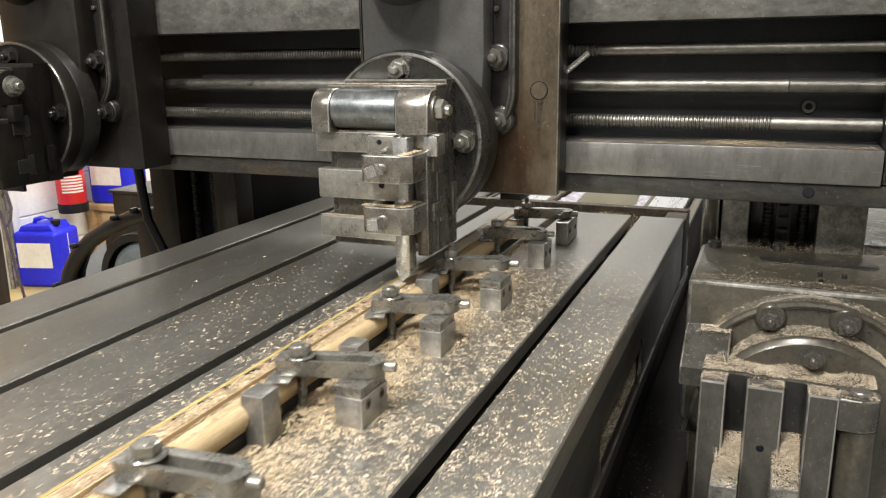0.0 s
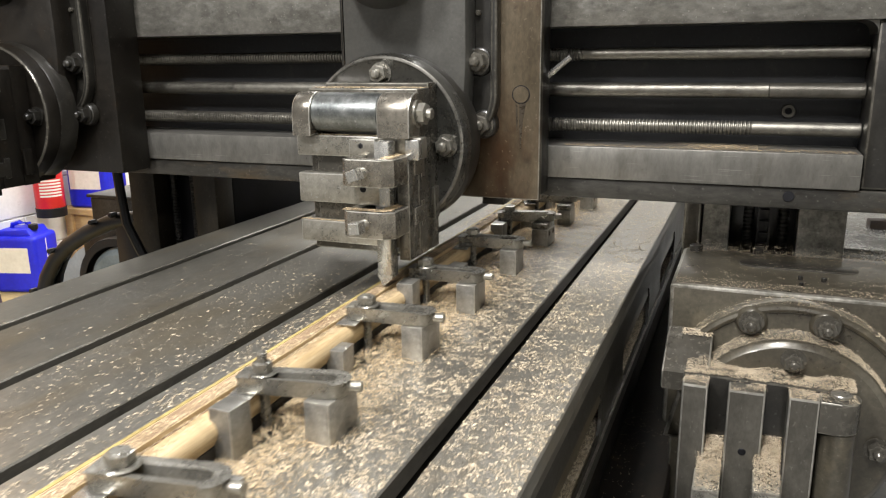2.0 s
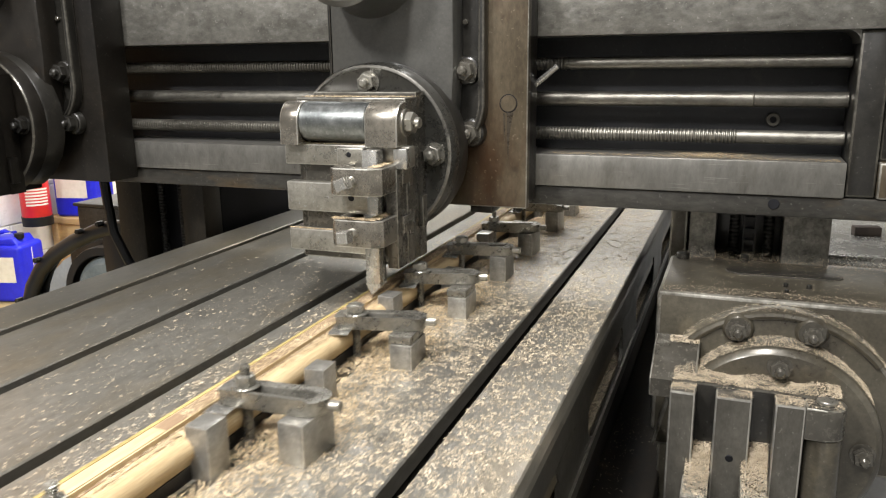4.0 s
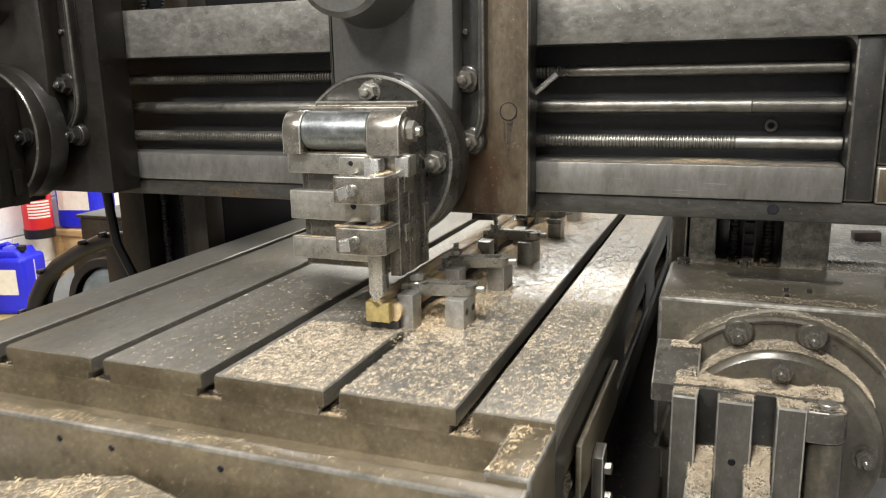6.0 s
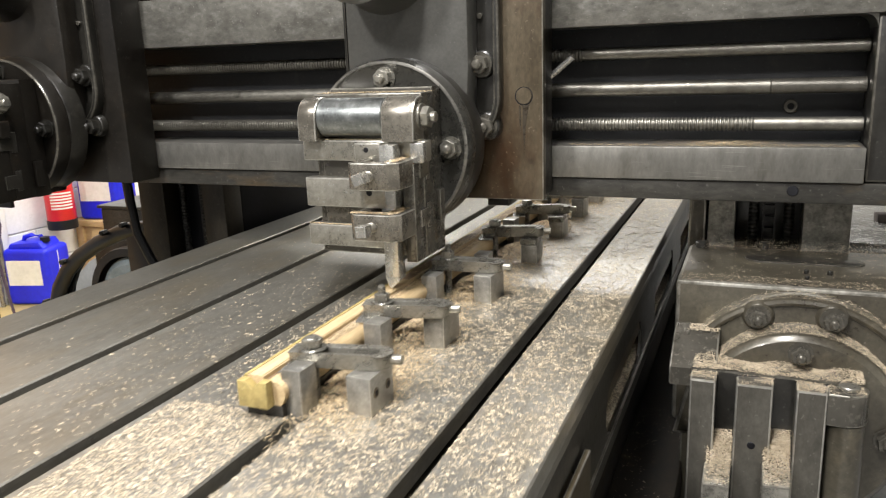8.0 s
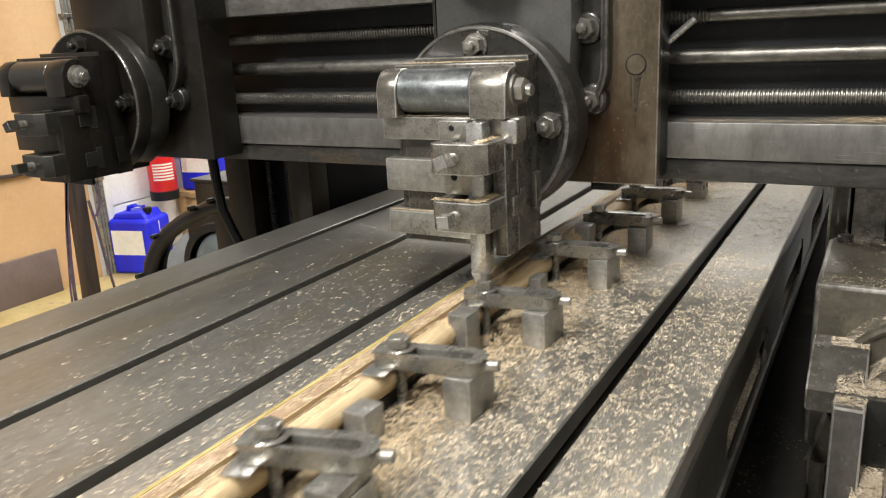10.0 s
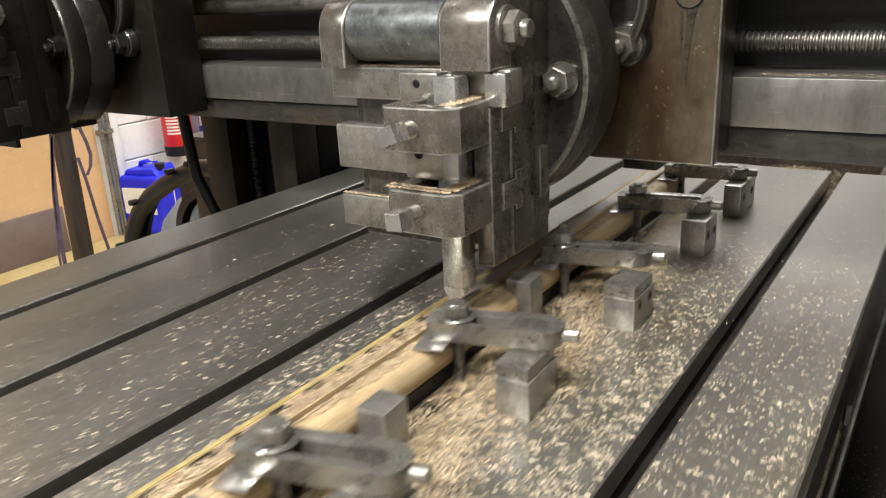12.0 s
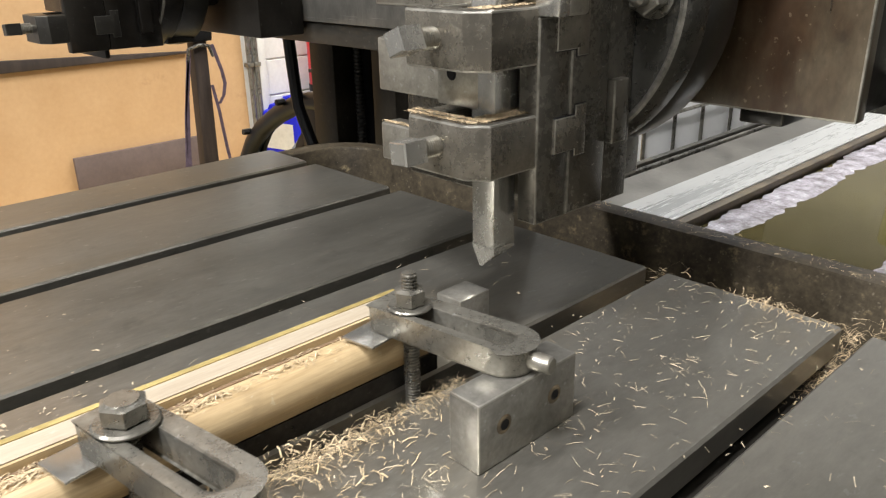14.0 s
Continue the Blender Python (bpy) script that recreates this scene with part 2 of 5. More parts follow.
    "brown_board": material("brown_board", (0.11, 0.08, 0.07), (0.17, 0.125, 0.11), 0.6, 0.0, 3, 50, 0.02),
    "white_paint": material("white_paint", (0.68, 0.67, 0.62), (0.84, 0.83, 0.78), 0.55, 0.0, 3, 50, 0.05, spots=(0.4, 0.35, 0.27), spot_scale=4, spot_low=0.66, spot_high=0.8),
    "flange_paint": material("flange_paint", (0.22, 0.25, 0.27), (0.34, 0.37, 0.4), 0.45, 0.0, 5, 70, 0.03, 0.1),
    "motor_grey": material("motor_grey", (0.12, 0.15, 0.16), (0.24, 0.28, 0.29), 0.45, 0.1, 6, 70, 0.05),
    "strap": material("strap", (0.06, 0.038, 0.055), (0.12, 0.085, 0.115), 0.8, 0.0, 20, 200, 0.05),
    "shelf_wood": material("shelf_wood", (0.4, 0.25, 0.11), (0.6, 0.42, 0.2), 0.55, 0.0, 4, 60, 0.03, 0.1, (1, 6, 6)),
    "ceiling": material("ceiling", (0.3, 0.3, 0.3), (0.45, 0.45, 0.44), 0.8, 0.0, 3, 30, 0.0),
    "lip_iron": material("lip_iron", (0.03, 0.029, 0.026), (0.055, 0.053, 0.047), 0.42, 0.4, 7, 120, 0.04, 0.1, (0.3, 1, 1), (0.1, 0.07, 0.038), 8, 0.56, 0.72, wear=0.4),
    "band_steel": material("band_steel", (0.104, 0.101, 0.091), (0.168, 0.164, 0.15), 0.42, 0.55, 14, 150, 0.03, 0.1, (0.6, 1, 1), (0.21, 0.203, 0.184), 40, 0.5, 0.78, wear=0.4),
    "dark_way": material("dark_way", (0.009, 0.0075, 0.005), (0.028, 0.023, 0.016), 0.45, 0.2, 9, 120, 0.05, 0.1, (1, 1, 0.5), spec=0.3),
    "disc_iron": material("disc_iron", (0.033, 0.033, 0.03), (0.066, 0.065, 0.06), 0.3, 0.5, 5, 150, 0.02, 0.1, spots=(0.2, 0.195, 0.18), spot_scale=22, spot_low=0.68, spot_high=0.74, coat=0.4, wear=0.2, scuff=(0.4, 1, 1)),
    "strap_steel": material("strap_steel", (0.155, 0.144, 0.125), (0.25, 0.234, 0.205), 0.29, 0.75, 6, 200, 0.03, 0.1, spots=(0.34, 0.325, 0.29), spot_scale=60, spot_low=0.68, spot_high=0.76, wear=0.35),
    "clapper_iron": material("clapper_iron", (0.075, 0.071, 0.062), (0.125, 0.119, 0.105), 0.34, 0.6, 6, 160, 0.04, 0.1, (1, 1, 0.5), (0.17, 0.15, 0.115), 26, 0.64, 0.82),
    "worn_edge": material("worn_edge", (0.07, 0.069, 0.064), (0.36, 0.352, 0.33), 0.32, 0.8, 9, 160, 0.03, 0.1),
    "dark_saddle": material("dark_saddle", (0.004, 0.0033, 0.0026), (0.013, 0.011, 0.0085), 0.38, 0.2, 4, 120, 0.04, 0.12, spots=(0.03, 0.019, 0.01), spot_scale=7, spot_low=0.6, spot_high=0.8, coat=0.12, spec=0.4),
    "rust_iron": material("rust_iron", (0.028, 0.022, 0.014), (0.08, 0.064, 0.04), 0.6, 0.1, 9, 120, 0.09, 0.12, spots=(0.19, 0.15, 0.085), spot_scale=30, spot_low=0.6, spot_high=0.75, wear=0.45, spec=0.3),
    "wood_stained": material("wood_stained", (0.15, 0.095, 0.05), (0.3, 0.205, 0.125), 0.55, 0.0, 14, 90, 0.06, 0.1, (4, 0.6, 4)),
    "dark_timber": material("dark_timber", (0.02, 0.013, 0.009), (0.05, 0.034, 0.024), 0.55, 0.0, 6, 70, 0.05, 0.1, (4, 4, 0.5)),
    "oily_iron": material("oily_iron", (0.042, 0.037, 0.028), (0.088, 0.08, 0.061), 0.34, 0.35, 5, 130, 0.05, 0.12, spots=(0.14, 0.118, 0.078), spot_scale=9, spot_low=0.6, spot_high=0.82, coat=0.4),
    "edge_bright": material("edge_bright", (0.34, 0.333, 0.31), (0.52, 0.51, 0.48), 0.36, 0.85, 12, 160, 0.02, 0.1),
    "edge_dull": material("edge_dull", (0.12, 0.115, 0.1), (0.36, 0.35, 0.32), 0.36, 0.75, 14, 160, 0.02, 0.1),
    "edge_dark": material("edge_dark", (0.02, 0.019, 0.016), (0.11, 0.104, 0.09), 0.36, 0.5, 14, 160, 0.02, 0.1),
    "rust_edge": material("rust_edge", (0.05, 0.038, 0.024), (0.14, 0.11, 0.07), 0.5, 0.2, 16, 120, 0.08),
    "guard_paint": material("guard_paint", (0.004, 0.0048, 0.006), (0.012, 0.0135, 0.016), 0.3, 0.0, 6, 90, 0.03, 0.08, spec=0.4),
    "oil_stain": material("oil_stain", (0.028, 0.022, 0.015), (0.045, 0.036, 0.026), 0.3, 0.2, 20, 120, 0.02),
    "dust": material("dust", (0.3, 0.25, 0.175), (0.45, 0.385, 0.285), 0.4, 0.0, 30, 200, 0.0, 0.05, island=0.25, spec=0.4),
}


# ---------------------------------------------------------------- mesh tools
def add_box(bm, x0, x1, y0, y1, z0, z1, bevel=0.0, seg=2):
    r = bmesh.ops.create_cube(bm, size=1.0)
    vs = r["verts"]
    for v in vs:
        v.co = Vector((x0 + (v.co.x + 0.5) * (x1 - x0), y0 + (v.co.y + 0.5) * (y1 - y0), z0 + (v.co.z + 0.5) * (z1 - z0)))
    if bevel:
        es = list({e for v in vs for e in v.link_edges})
        bmesh.ops.bevel(bm, geom=es, offset=bevel, segments=seg, profile=0.5, affect="EDGES", material=1)
    return vs


def box(x0, x1, y0, y1, z0, z1, bevel=0.0, seg=2):
    bm = bmesh.new()
    add_box(bm, x0, x1, y0, y1, z0, z1, bevel, seg)
    return bm


TURN = {"x": Matrix.Rotation(radians(90), 4, "Y"), "y": Matrix.Rotation(radians(-90), 4, "X"), "z": Matrix.Identity(4)}


def add_lathe(bm, profile, axis="z", at=(0, 0, 0), seg=32):
    """Turns (radius, height) pairs about an axis through at."""
    m = Matrix.Translation(at) @ TURN[axis]
    rings = []
    for r, h in profile:
        if r < 1e-6:
            rings.append([bm.verts.new(m @ Vector((0, 0, h)))])
        else:
            rings.append([bm.verts.new(m @ Vector((r * math.cos(a), r * math.sin(a), h))) for a in (2 * math.pi * k / seg for k in range(seg))])
    for a, b in zip(rings, rings[1:]):
        for k in range(seg):
            j = (k + 1) % seg
            vs = []
            for v in (a[k % len(a)], a[j % len(a)], b[j % len(b)], b[k % len(b)]):
                if v not in vs:
                    vs.append(v)
            if len(vs) > 2:
                bm.faces.new(vs)
    for f in bm.faces:
        f.smooth = True
    return bm


def cyl(r, h0, h1, axis="z", at=(0, 0, 0), seg=32, bev=0.0):
    bm = bmesh.new()
    b = min(bev or 0.0015, r * 0.4, abs(h1 - h0) * 0.4)
    add_lathe(bm, [(0, h0), (r - b, h0), (r, h0 + b), (r, h1 - b), (r - b, h1), (0, h1)], axis, at, seg)
    return bm


def add_hex(bm, r, h0, h1, axis="z", at=(0, 0, 0), sides=6, turn=0.0, bev=0.002):
    m = Matrix.Translation(at) @ TURN[axis] @ Matrix.Rotation(turn, 4, "Z")
    prof = [(r - bev, h0), (r, h0 + bev), (r, h1 - bev), (r - bev * 2, h1)]
    rings = [[bm.verts.new(m @ Vector((q * math.cos(2 * math.pi * k / sides), q * math.sin(2 * math.pi * k / sides), h))) for k in range(sides)] for q, h in prof]
    for a, b in zip(rings, rings[1:]):
        for k in range(sides):
            bm.faces.new((a[k], a[(k + 1) % sides], b[(k + 1) % sides], b[k]))
    bm.faces.new(rings[0][::-1])
    bm.faces.new(rings[-1])
    return bm


def add_prism(bm, outline, depth0, depth1, axis="y", bevel=0.0):
    """Pushes a closed outline along an axis. Outline points are (x, z) for y, (x, y) for z, (y, z) for x."""
    def spot(p, d):
        return {"y": (p[0], d, p[1]), "z": (p[0], p[1], d), "x": (d, p[0], p[1])}[axis]
    a = [bm.verts.new(spot(p, depth0)) for p in outline]
    b = [bm.verts.new(spot(p, depth1)) for p in outline]
    fs = [bm.faces.new(a), bm.faces.new(b[::-1])]
    k = len(a)
    fs += [bm.faces.new((a[i], b[i], b[(i + 1) % k], a[(i + 1) % k])) for i in range(k)]
    bmesh.ops.recalc_face_normals(bm, faces=fs)
    if bevel:
        es = {e for f in fs[:2] for e in f.edges}
        bmesh.ops.bevel(bm, geom=list(es), offset=bevel, segments=2, profile=0.5, affect="EDGES", material=1)
    return bm


def prism(outline, d0, d1, axis="y", bevel=0.0):
    return add_prism(bmesh.new(), outline, d0, d1, axis, bevel)


def add_tube(bm, points, r, seg=12):
    """A round bar along a line of points."""
    pts = [Vector(p) for p in points]
    rings = []
    up = Vector((0, 0, 1))
    for i, p in enumerate(pts):
        d = (pts[min(i + 1, len(pts) - 1)] - pts[max(i - 1, 0)]).normalized()
        if abs(d.dot(up)) > 0.95:
            up = Vector((1, 0, 0))
        s = d.cross(up).normalized()
        u = s.cross(d)
        rings.append([bm.verts.new(p + r * (math.cos(a) * s + math.sin(a) * u)) for a in (2 * math.pi * k / seg for k in range(seg))])
    for a, b in zip(rings, rings[1:]):
        for k in range(seg):
            bm.faces.new((a[k], a[(k + 1) % seg], b[(k + 1) % seg], b[k])).smooth = True
    bm.faces.new(rings[0][::-1])
    bm.faces.new(rings[-1])
    return bm


def add_thread(bm, r, depth, pitch, h0, h1, axis="x", at=(0, 0, 0), seg=20):
    """A ridged bar: rings of crest and root."""
    prof = [(0, h0), (r - depth, h0)]
    h = h0
    while h + pitch < h1:
        prof += [(r - depth, h + 0.1 * pitch), (r, h + 0.4 * pitch), (r, h + 0.65 * pitch), (r - depth, h + 0.95 * pitch)]
        h += pitch
    prof += [(r - depth, h1), (0, h1)]
    return add_lathe(bm, prof, axis, at, seg)


WORN_LIT = {"steel": "edge_bright", "strap_steel": "edge_bright", "clapper_iron": "edge_bright", "apron_steel": "edge_dull", "table_side": "edge_dull", "clamp_steel": "edge_dull",
        "brown_iron": "edge_dull", "grey_block": "edge_bright", "oily_iron": "edge_dull", "cast_dark": "edge_dark"}


def to_mesh(name, bm, mat, smooth=False):
    """One mesh; bevelled edges of bare metal take a brighter surface for wear and painted highlights."""
    me = bpy.data.meshes.new(name)
    if mat not in WORN_LIT:
        for f in bm.faces:
            f.material_index = 0
    bmesh.ops.recalc_face_normals(bm, faces=bm.faces[:])
    if smooth:
        for f in bm.faces:
            f.smooth = True
    bm.to_mesh(me)
    bm.free()
    me.materials.append(M[mat])
    if mat in WORN_LIT:
        me.materials.append(M[WORN_LIT[mat]])
    me.set_sharp_from_angle(angle=radians(35))
    return me


def part(name, bm, mat, parent, label="", smooth=False):
    ob = new(name, to_mesh(name, bm, mat, smooth))
    ob.parent = parent
    if label:
        ob["label"] = label
    return ob


def solid(name, bm, mat, label="", category="", group="", kind="", smooth=False, m=None):
    ob = new(name, to_mesh(name, bm, mat, smooth))
    if m is not None:
        ob.matrix_basis = m
    return tagged(ob, label, category, group, kind)


def thing(name, label, category, m=None, group="", kind=""):
    ob = new(name)
    ob.empty_display_size = 0.05
    if m is not None:
        ob.matrix_basis = m
    return tagged(ob, label, category, group, kind)


def arc(cx, cy, r, a0, a1, n):
    return [(cx + r * math.cos(radians(a0 + (a1 - a0) * k / n)), cy + r * math.sin(radians(a0 + (a1 - a0) * k / n))) for k in range(n + 1)]

# ---------------------------------------------------------------- the hall
FLOOR = 0.0


WALL = -4.2


def hall():
    # floor outside the ochre strip is grey so no tan bounces onto the metal
    solid("floor", box(WALL - 0.25, 4.8, -4.3, 11.3, FLOOR - 0.2, FLOOR), "concrete", "worn grey concrete workshop floor", "floor", kind="structure")
    solid("floor_paint", box(WALL + 0.01, -2.2, 1.9, 5.4, FLOOR, FLOOR + 0.004), "floor_paint", "worn ochre painted strip of the floor", "floor", kind="structure")
    solid("wall_west", box(WALL - 0.25, WALL, 1.3, 3.54, FLOOR, 4.6), "orange_wall", "smooth orange painted wall with scuffs", "wall", kind="structure")
    # unseen grey wall stretches, added to keep bright walls out of the metal's reflections
    solid("wall_west_3", box(WALL - 0.25, WALL, -4.3, 1.3, FLOOR, 4.6), "concrete", "unseen plain grey wall", "wall", kind="structure")
    west = solid("wall_west_2", box(WALL - 0.25, WALL, 3.54, 5.9, FLOOR, 4.6), "white_paint", "white painted blockwork wall", "wall", kind="structure")
    solid("wall_west_4", box(WALL - 0.25, WALL, 5.9, 11.3, FLOOR, 4.6), "concrete", "unseen plain grey wall", "wall", kind="structure")
    # unseen far wall: bright below, cut off dark above, to shape the table's reflection
    solid("wall_north", box(WALL, 4.6, 11.06, 11.3, FLOOR, 3.75), "white_paint", "unseen white painted far wall", "wall", kind="structure")
    solid("wall_north_2", box(WALL, 4.6, 11.04, 11.3, 3.75, 4.6), "concrete", "unseen dark band added above the far wall", "wall", kind="structure")
    solid("wall_east", box(4.6, 4.8, -4.3, 11.3, FLOOR, 4.6), "white_paint", "plain light wall", "wall", kind="structure")
    solid("wall_south", box(WALL, 4.6, -4.3, -4.06, FLOOR, 4.6), "concrete", "unseen plain grey wall", "wall", kind="structure")
    wall_blocks(west)
    solid("ceiling", box(WALL - 0.25, 4.8, -4.3, 11.3, 4.6, 4.75), "ceiling", "plain grey workshop ceiling", "ceiling", kind="structure")


def wall_blocks(wall):
    """White painted blocks standing a little proud of their joints."""
    long_, half = to_mesh("block", box(0, 0.014, 0.004, 0.436, 0.004, 0.211, 0.004, 1), "white_paint"), to_mesh("block_half", box(0, 0.014, 0.004, 0.216, 0.004, 0.211, 0.004, 1), "white_paint")
    for row in range(10):
        y = 3.68 - (0.22 if row % 2 else 0.0)
        for k in range(5):
            yy, me = y + 0.44 * k, long_
            if yy < 3.67:
                yy, me = 3.68, half
            ob = new("block", me)
            ob.matrix_basis = pose(WALL, yy, FLOOR + 0.002 + 0.215 * row)
            ob.parent = wall


# ---------------------------------------------------------------- planer: bed, columns, cross rail
def bed():
    t = thing("planer_bed", "long dark cast iron planer bed with bright ground ways", "machine bed")
    part("body", box(-1.36, -0.16, -4.0, 8.6, FLOOR, 0.56, 0.01), "bed_shade", t)
    part("flat_way", box(-1.128, -0.965, -4.0, 8.6, 0.56, 0.60, 0.004), "ground_way", t, "bright ground flat way")
    part("vee_way", prism([(-1.275, 0.56), (-1.265, 0.602), (-1.25, 0.602), (-1.13, 0.592), (-1.13, 0.56)], -4.0, 8.6), "rail_steel", t, "dull grey sloping way")
    part("way_lip", box(-1.292, -1.277, -4.0, 8.6, 0.56, 0.608, 0.003), "worn_edge", t, "thin bright worn lip")
    part("outer_lip", box(-1.345, -1.32, -4.0, 8.6, 0.56, 0.605, 0.003), "lip_iron", t)
    part("plinth", box(-0.16, 0.02, -4.0, 8.6, FLOOR, 0.22, 0.01), "bed_shade", t, "plinth coloured near-black for its shade, littered with chips")
    part("oil_pan", box(-0.92, -0.432, -4.0, 8.6, 0.56, 0.575, 0.0), "oil", t, "shallow pan of brownish oil")
    part("way_edge", box(-0.963, -0.935, -4.0, 8.6, 0.56, 0.597, 0.003), "rust_edge", t, "rusty edge beside the flat way")
    part("right_edge", box(-0.43, -0.408, -4.0, 8.6, 0.56, 0.597, 0.003), "rust_edge", t, "rusty edge beside the second way")
    part("second_way", box(-0.406, -0.222, -4.0, 8.6, 0.56, 0.6, 0.004), "ground_way", t, "bright ground second way")
    part("pan_rim", box(-0.20, -0.16, -4.0, 8.6, 0.56, 0.584, 0.003), "table_side", t)


def column(x0, x1, name_label, face="scraped_way"):
    """An upright with two scraped ways and a screw in the recess between them."""
    t = thing("planer_column", name_label, "machine column")
    w = 0.115
    # left column's body is coloured near-black for the shade between its ways
    part("body", box(x0, x1, 2.60, 3.2, FLOOR, 3.4, 0.01), "cast_dark" if face == "scraped_way" else "gap_shade", t)
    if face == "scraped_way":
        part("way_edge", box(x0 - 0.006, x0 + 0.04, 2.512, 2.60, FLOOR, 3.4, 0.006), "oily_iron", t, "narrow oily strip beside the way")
    part("way", box(x0 + (0.046 if face == "scraped_way" else 0.0), x0 + w, 2.502, 2.60, FLOOR, 3.4, 0.004), face, t, "hand-scraped mottled steel way" if face == "scraped_way" else "dark brown way")
    part("way", box(x1 - (w if face == "scraped_way" else 0.095), x1, 2.502, 2.60, FLOOR, 3.4, 0.004), face, t, "hand-scraped mottled steel way" if face == "scraped_way" else "dark brown way")
    xm = (x0 + x1) / 2
    for dx in (-0.037, 0.052):
        part("elevating_screw", add_thread(bmesh.new(), 0.014, 0.003, 0.011, 0.3, 3.2, "z", (xm + dx, 2.56, 0), 14), "black_steel", t)
    if face == "scraped_way":
        rack = box(xm - 0.014, xm + 0.02, 2.58, 2.60, 0.3, 3.2)
        for k in range(90):
            add_box(rack, xm - 0.012, xm + 0.018, 2.555, 2.58, 0.32 + 0.032 * k, 0.33 + 0.032 * k)
        for dx in (-0.014, 0.015):
            add_box(rack, xm + dx, xm + dx + 0.005, 2.55, 2.58, 0.3, 3.2)
        part("rack", rack, "black_steel", t)
    return t


def cross_rail():
    t = thing("cross_rail", "heavy planer cross rail with worn bright steel bands", "cross rail")
    x0, x1 = -2.3, 0.75
    part("back", box(x0, x1, 2.465, 2.50, 1.06, 1.64, 0.004), "shaded_recess", t, "slate recess of the rail, darkened for its shade")
    part("lower_band", box(x0, 0.41, 2.296, 2.465, 1.107, 1.19, 0.003), "rail_steel", t, "bright worn lower guide band")
    part("lower_lip", box(x0, x1, 2.306, 2.465, 1.055, 1.106, 0.004), "lip_iron", t)
    part("upper_band", box(x0, x1, 2.296, 2.465, 1.487, 1.63, 0.003), "band_steel", t, "bright worn upper guide band")
    part("end_block", box(0.412, 0.475, 2.31, 2.465, 1.108, 1.486, 0.006), "cast_dark", t)
    part("end_plate", box(0.477, x1, 2.30, 2.465, 1.107, 1.192, 0.005), "brown_iron", t, "brown-stained end of the guide band")
    # dark block fills in for the black, shaded recess at the rail's end
    part("end_cover", box(0.477, x1, 2.33, 2.465, 1.193, 1.486, 0.006), "cast_dark", t)
    part("recess_corner", prism([(0.412, 1.487), (0.382, 1.487)] + arc(0.382, 1.457, 0.03, 90, 0, 6), 2.312, 2.465, "y"), "rail_steel", t)
    part("lip_plug", cyl(0.013, 0.0, 0.005, "y", (0.262, 2.3025, 1.085), 16), "gap_shade", t)
    for z, r, name in ((1.419, 0.0175, "feed_screw"), (1.236, 0.0185, "feed_screw")):
        end = 0.166 if z < 1.3 else -0.26
        part(name, add_thread(bmesh.new(), r, 0.0035, 0.0092, x0, end, "x", (0, 2.40, z), 18), "screw_steel", t, "oily ridged feed screw")
        part("plain_shaft", cyl(r * 0.92, end, 0.41, "x", (0, 2.40, z), 24), "screw_steel", t)
    part("rod_end", cyl(0.0188, 0.2, 0.41, "x", (0, 2.40, 1.328), 24), "clapper_iron", t, "duller end of the feed rod")
    part("feed_rod", cyl(0.019, x0, 0.1998, "x", (0, 2.40, 1.328), 24), "screw_steel", t, "plain round feed rod")
    plug = part("plug", add_lathe(bmesh.new(), [(0.0085, 2.455), (0.0155, 2.455), (0.0175, 2.458), (0.0175, 2.466), (0.0085, 2.466)], "y", (0.25, 0, 1.275), 24), "clapper_iron", t, "socket screw sunk in the recess")
    part("socket", add_hex(bmesh.new(), 0.0085, 2.4575, 2.4645, "y", (0.25, 0, 1.275), 6, 0.3, 0.0005), "gap_shade", plug)
    return t


def nut_on_stud(bm, at, r=0.026, turn=0.0):
    """A hexagon nut on a round-ended stud over a washer, facing -y."""
    x, y, z = at
    add_lathe(bm, [(0, 0), (r * 1.25, 0), (r * 1.25, 0.004), (0, 0.004)], "y", (x, y - 0.004, z), 20)
    add_hex(bm, r, -0.026, -0.004, "y", (x, y, z), 6, turn, 0.002)
    add_lathe(bm, [(0, -0.044), (r * 0.3, -0.043), (r * 0.5, -0.038), (r * 0.52, -0.026), (0, -0.026)], "y", (x, y, z), 16)
    return bm


CLAPPER = ("apron", "cheek", "hinge_ear", "hinge_barrel", "hinge_nut", "hinge_stud", "block_core", "top_bar", "middle_bar", "bottom_bar", "pad", "pad_hole", "key_pad", "tool_strap",
           "middle_pad", "bar_hole", "cutter_shank", "cutter_tip", "back_plate", "apron_gib")


def tool_head(dx, dz, tool, dark):
    """Saddle, slide, swivel disc and clapper box of one planer head."""
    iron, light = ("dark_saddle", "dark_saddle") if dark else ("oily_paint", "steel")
    t = thing("planing_unit", "dark oily planer head parked without a cutter" if dark else "oily grey planer head with a clapper box and cutter", "tool head",
              pose(dx, 0, dz))
    cx, cz = -0.662, 1.216
    low = 1.018 if dark else 0.976
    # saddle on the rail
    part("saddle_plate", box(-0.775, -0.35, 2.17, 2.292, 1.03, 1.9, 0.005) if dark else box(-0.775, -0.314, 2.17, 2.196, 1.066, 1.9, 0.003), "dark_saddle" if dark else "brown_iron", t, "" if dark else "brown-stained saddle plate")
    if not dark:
        # near-black colour stands for grime and shadow on the saddle's side
        part("saddle_body", box(-0.775, -0.322, 2.1962, 2.292, 1.07, 1.9, 0.003), "dark_saddle", t, "body behind the saddle plate, near-black for its dirty, shaded side")
        part("saddle_stop", box(-0.475, -0.415, 2.205, 2.285, 1.042, 1.0695, 0.003), "cast_dark", t)
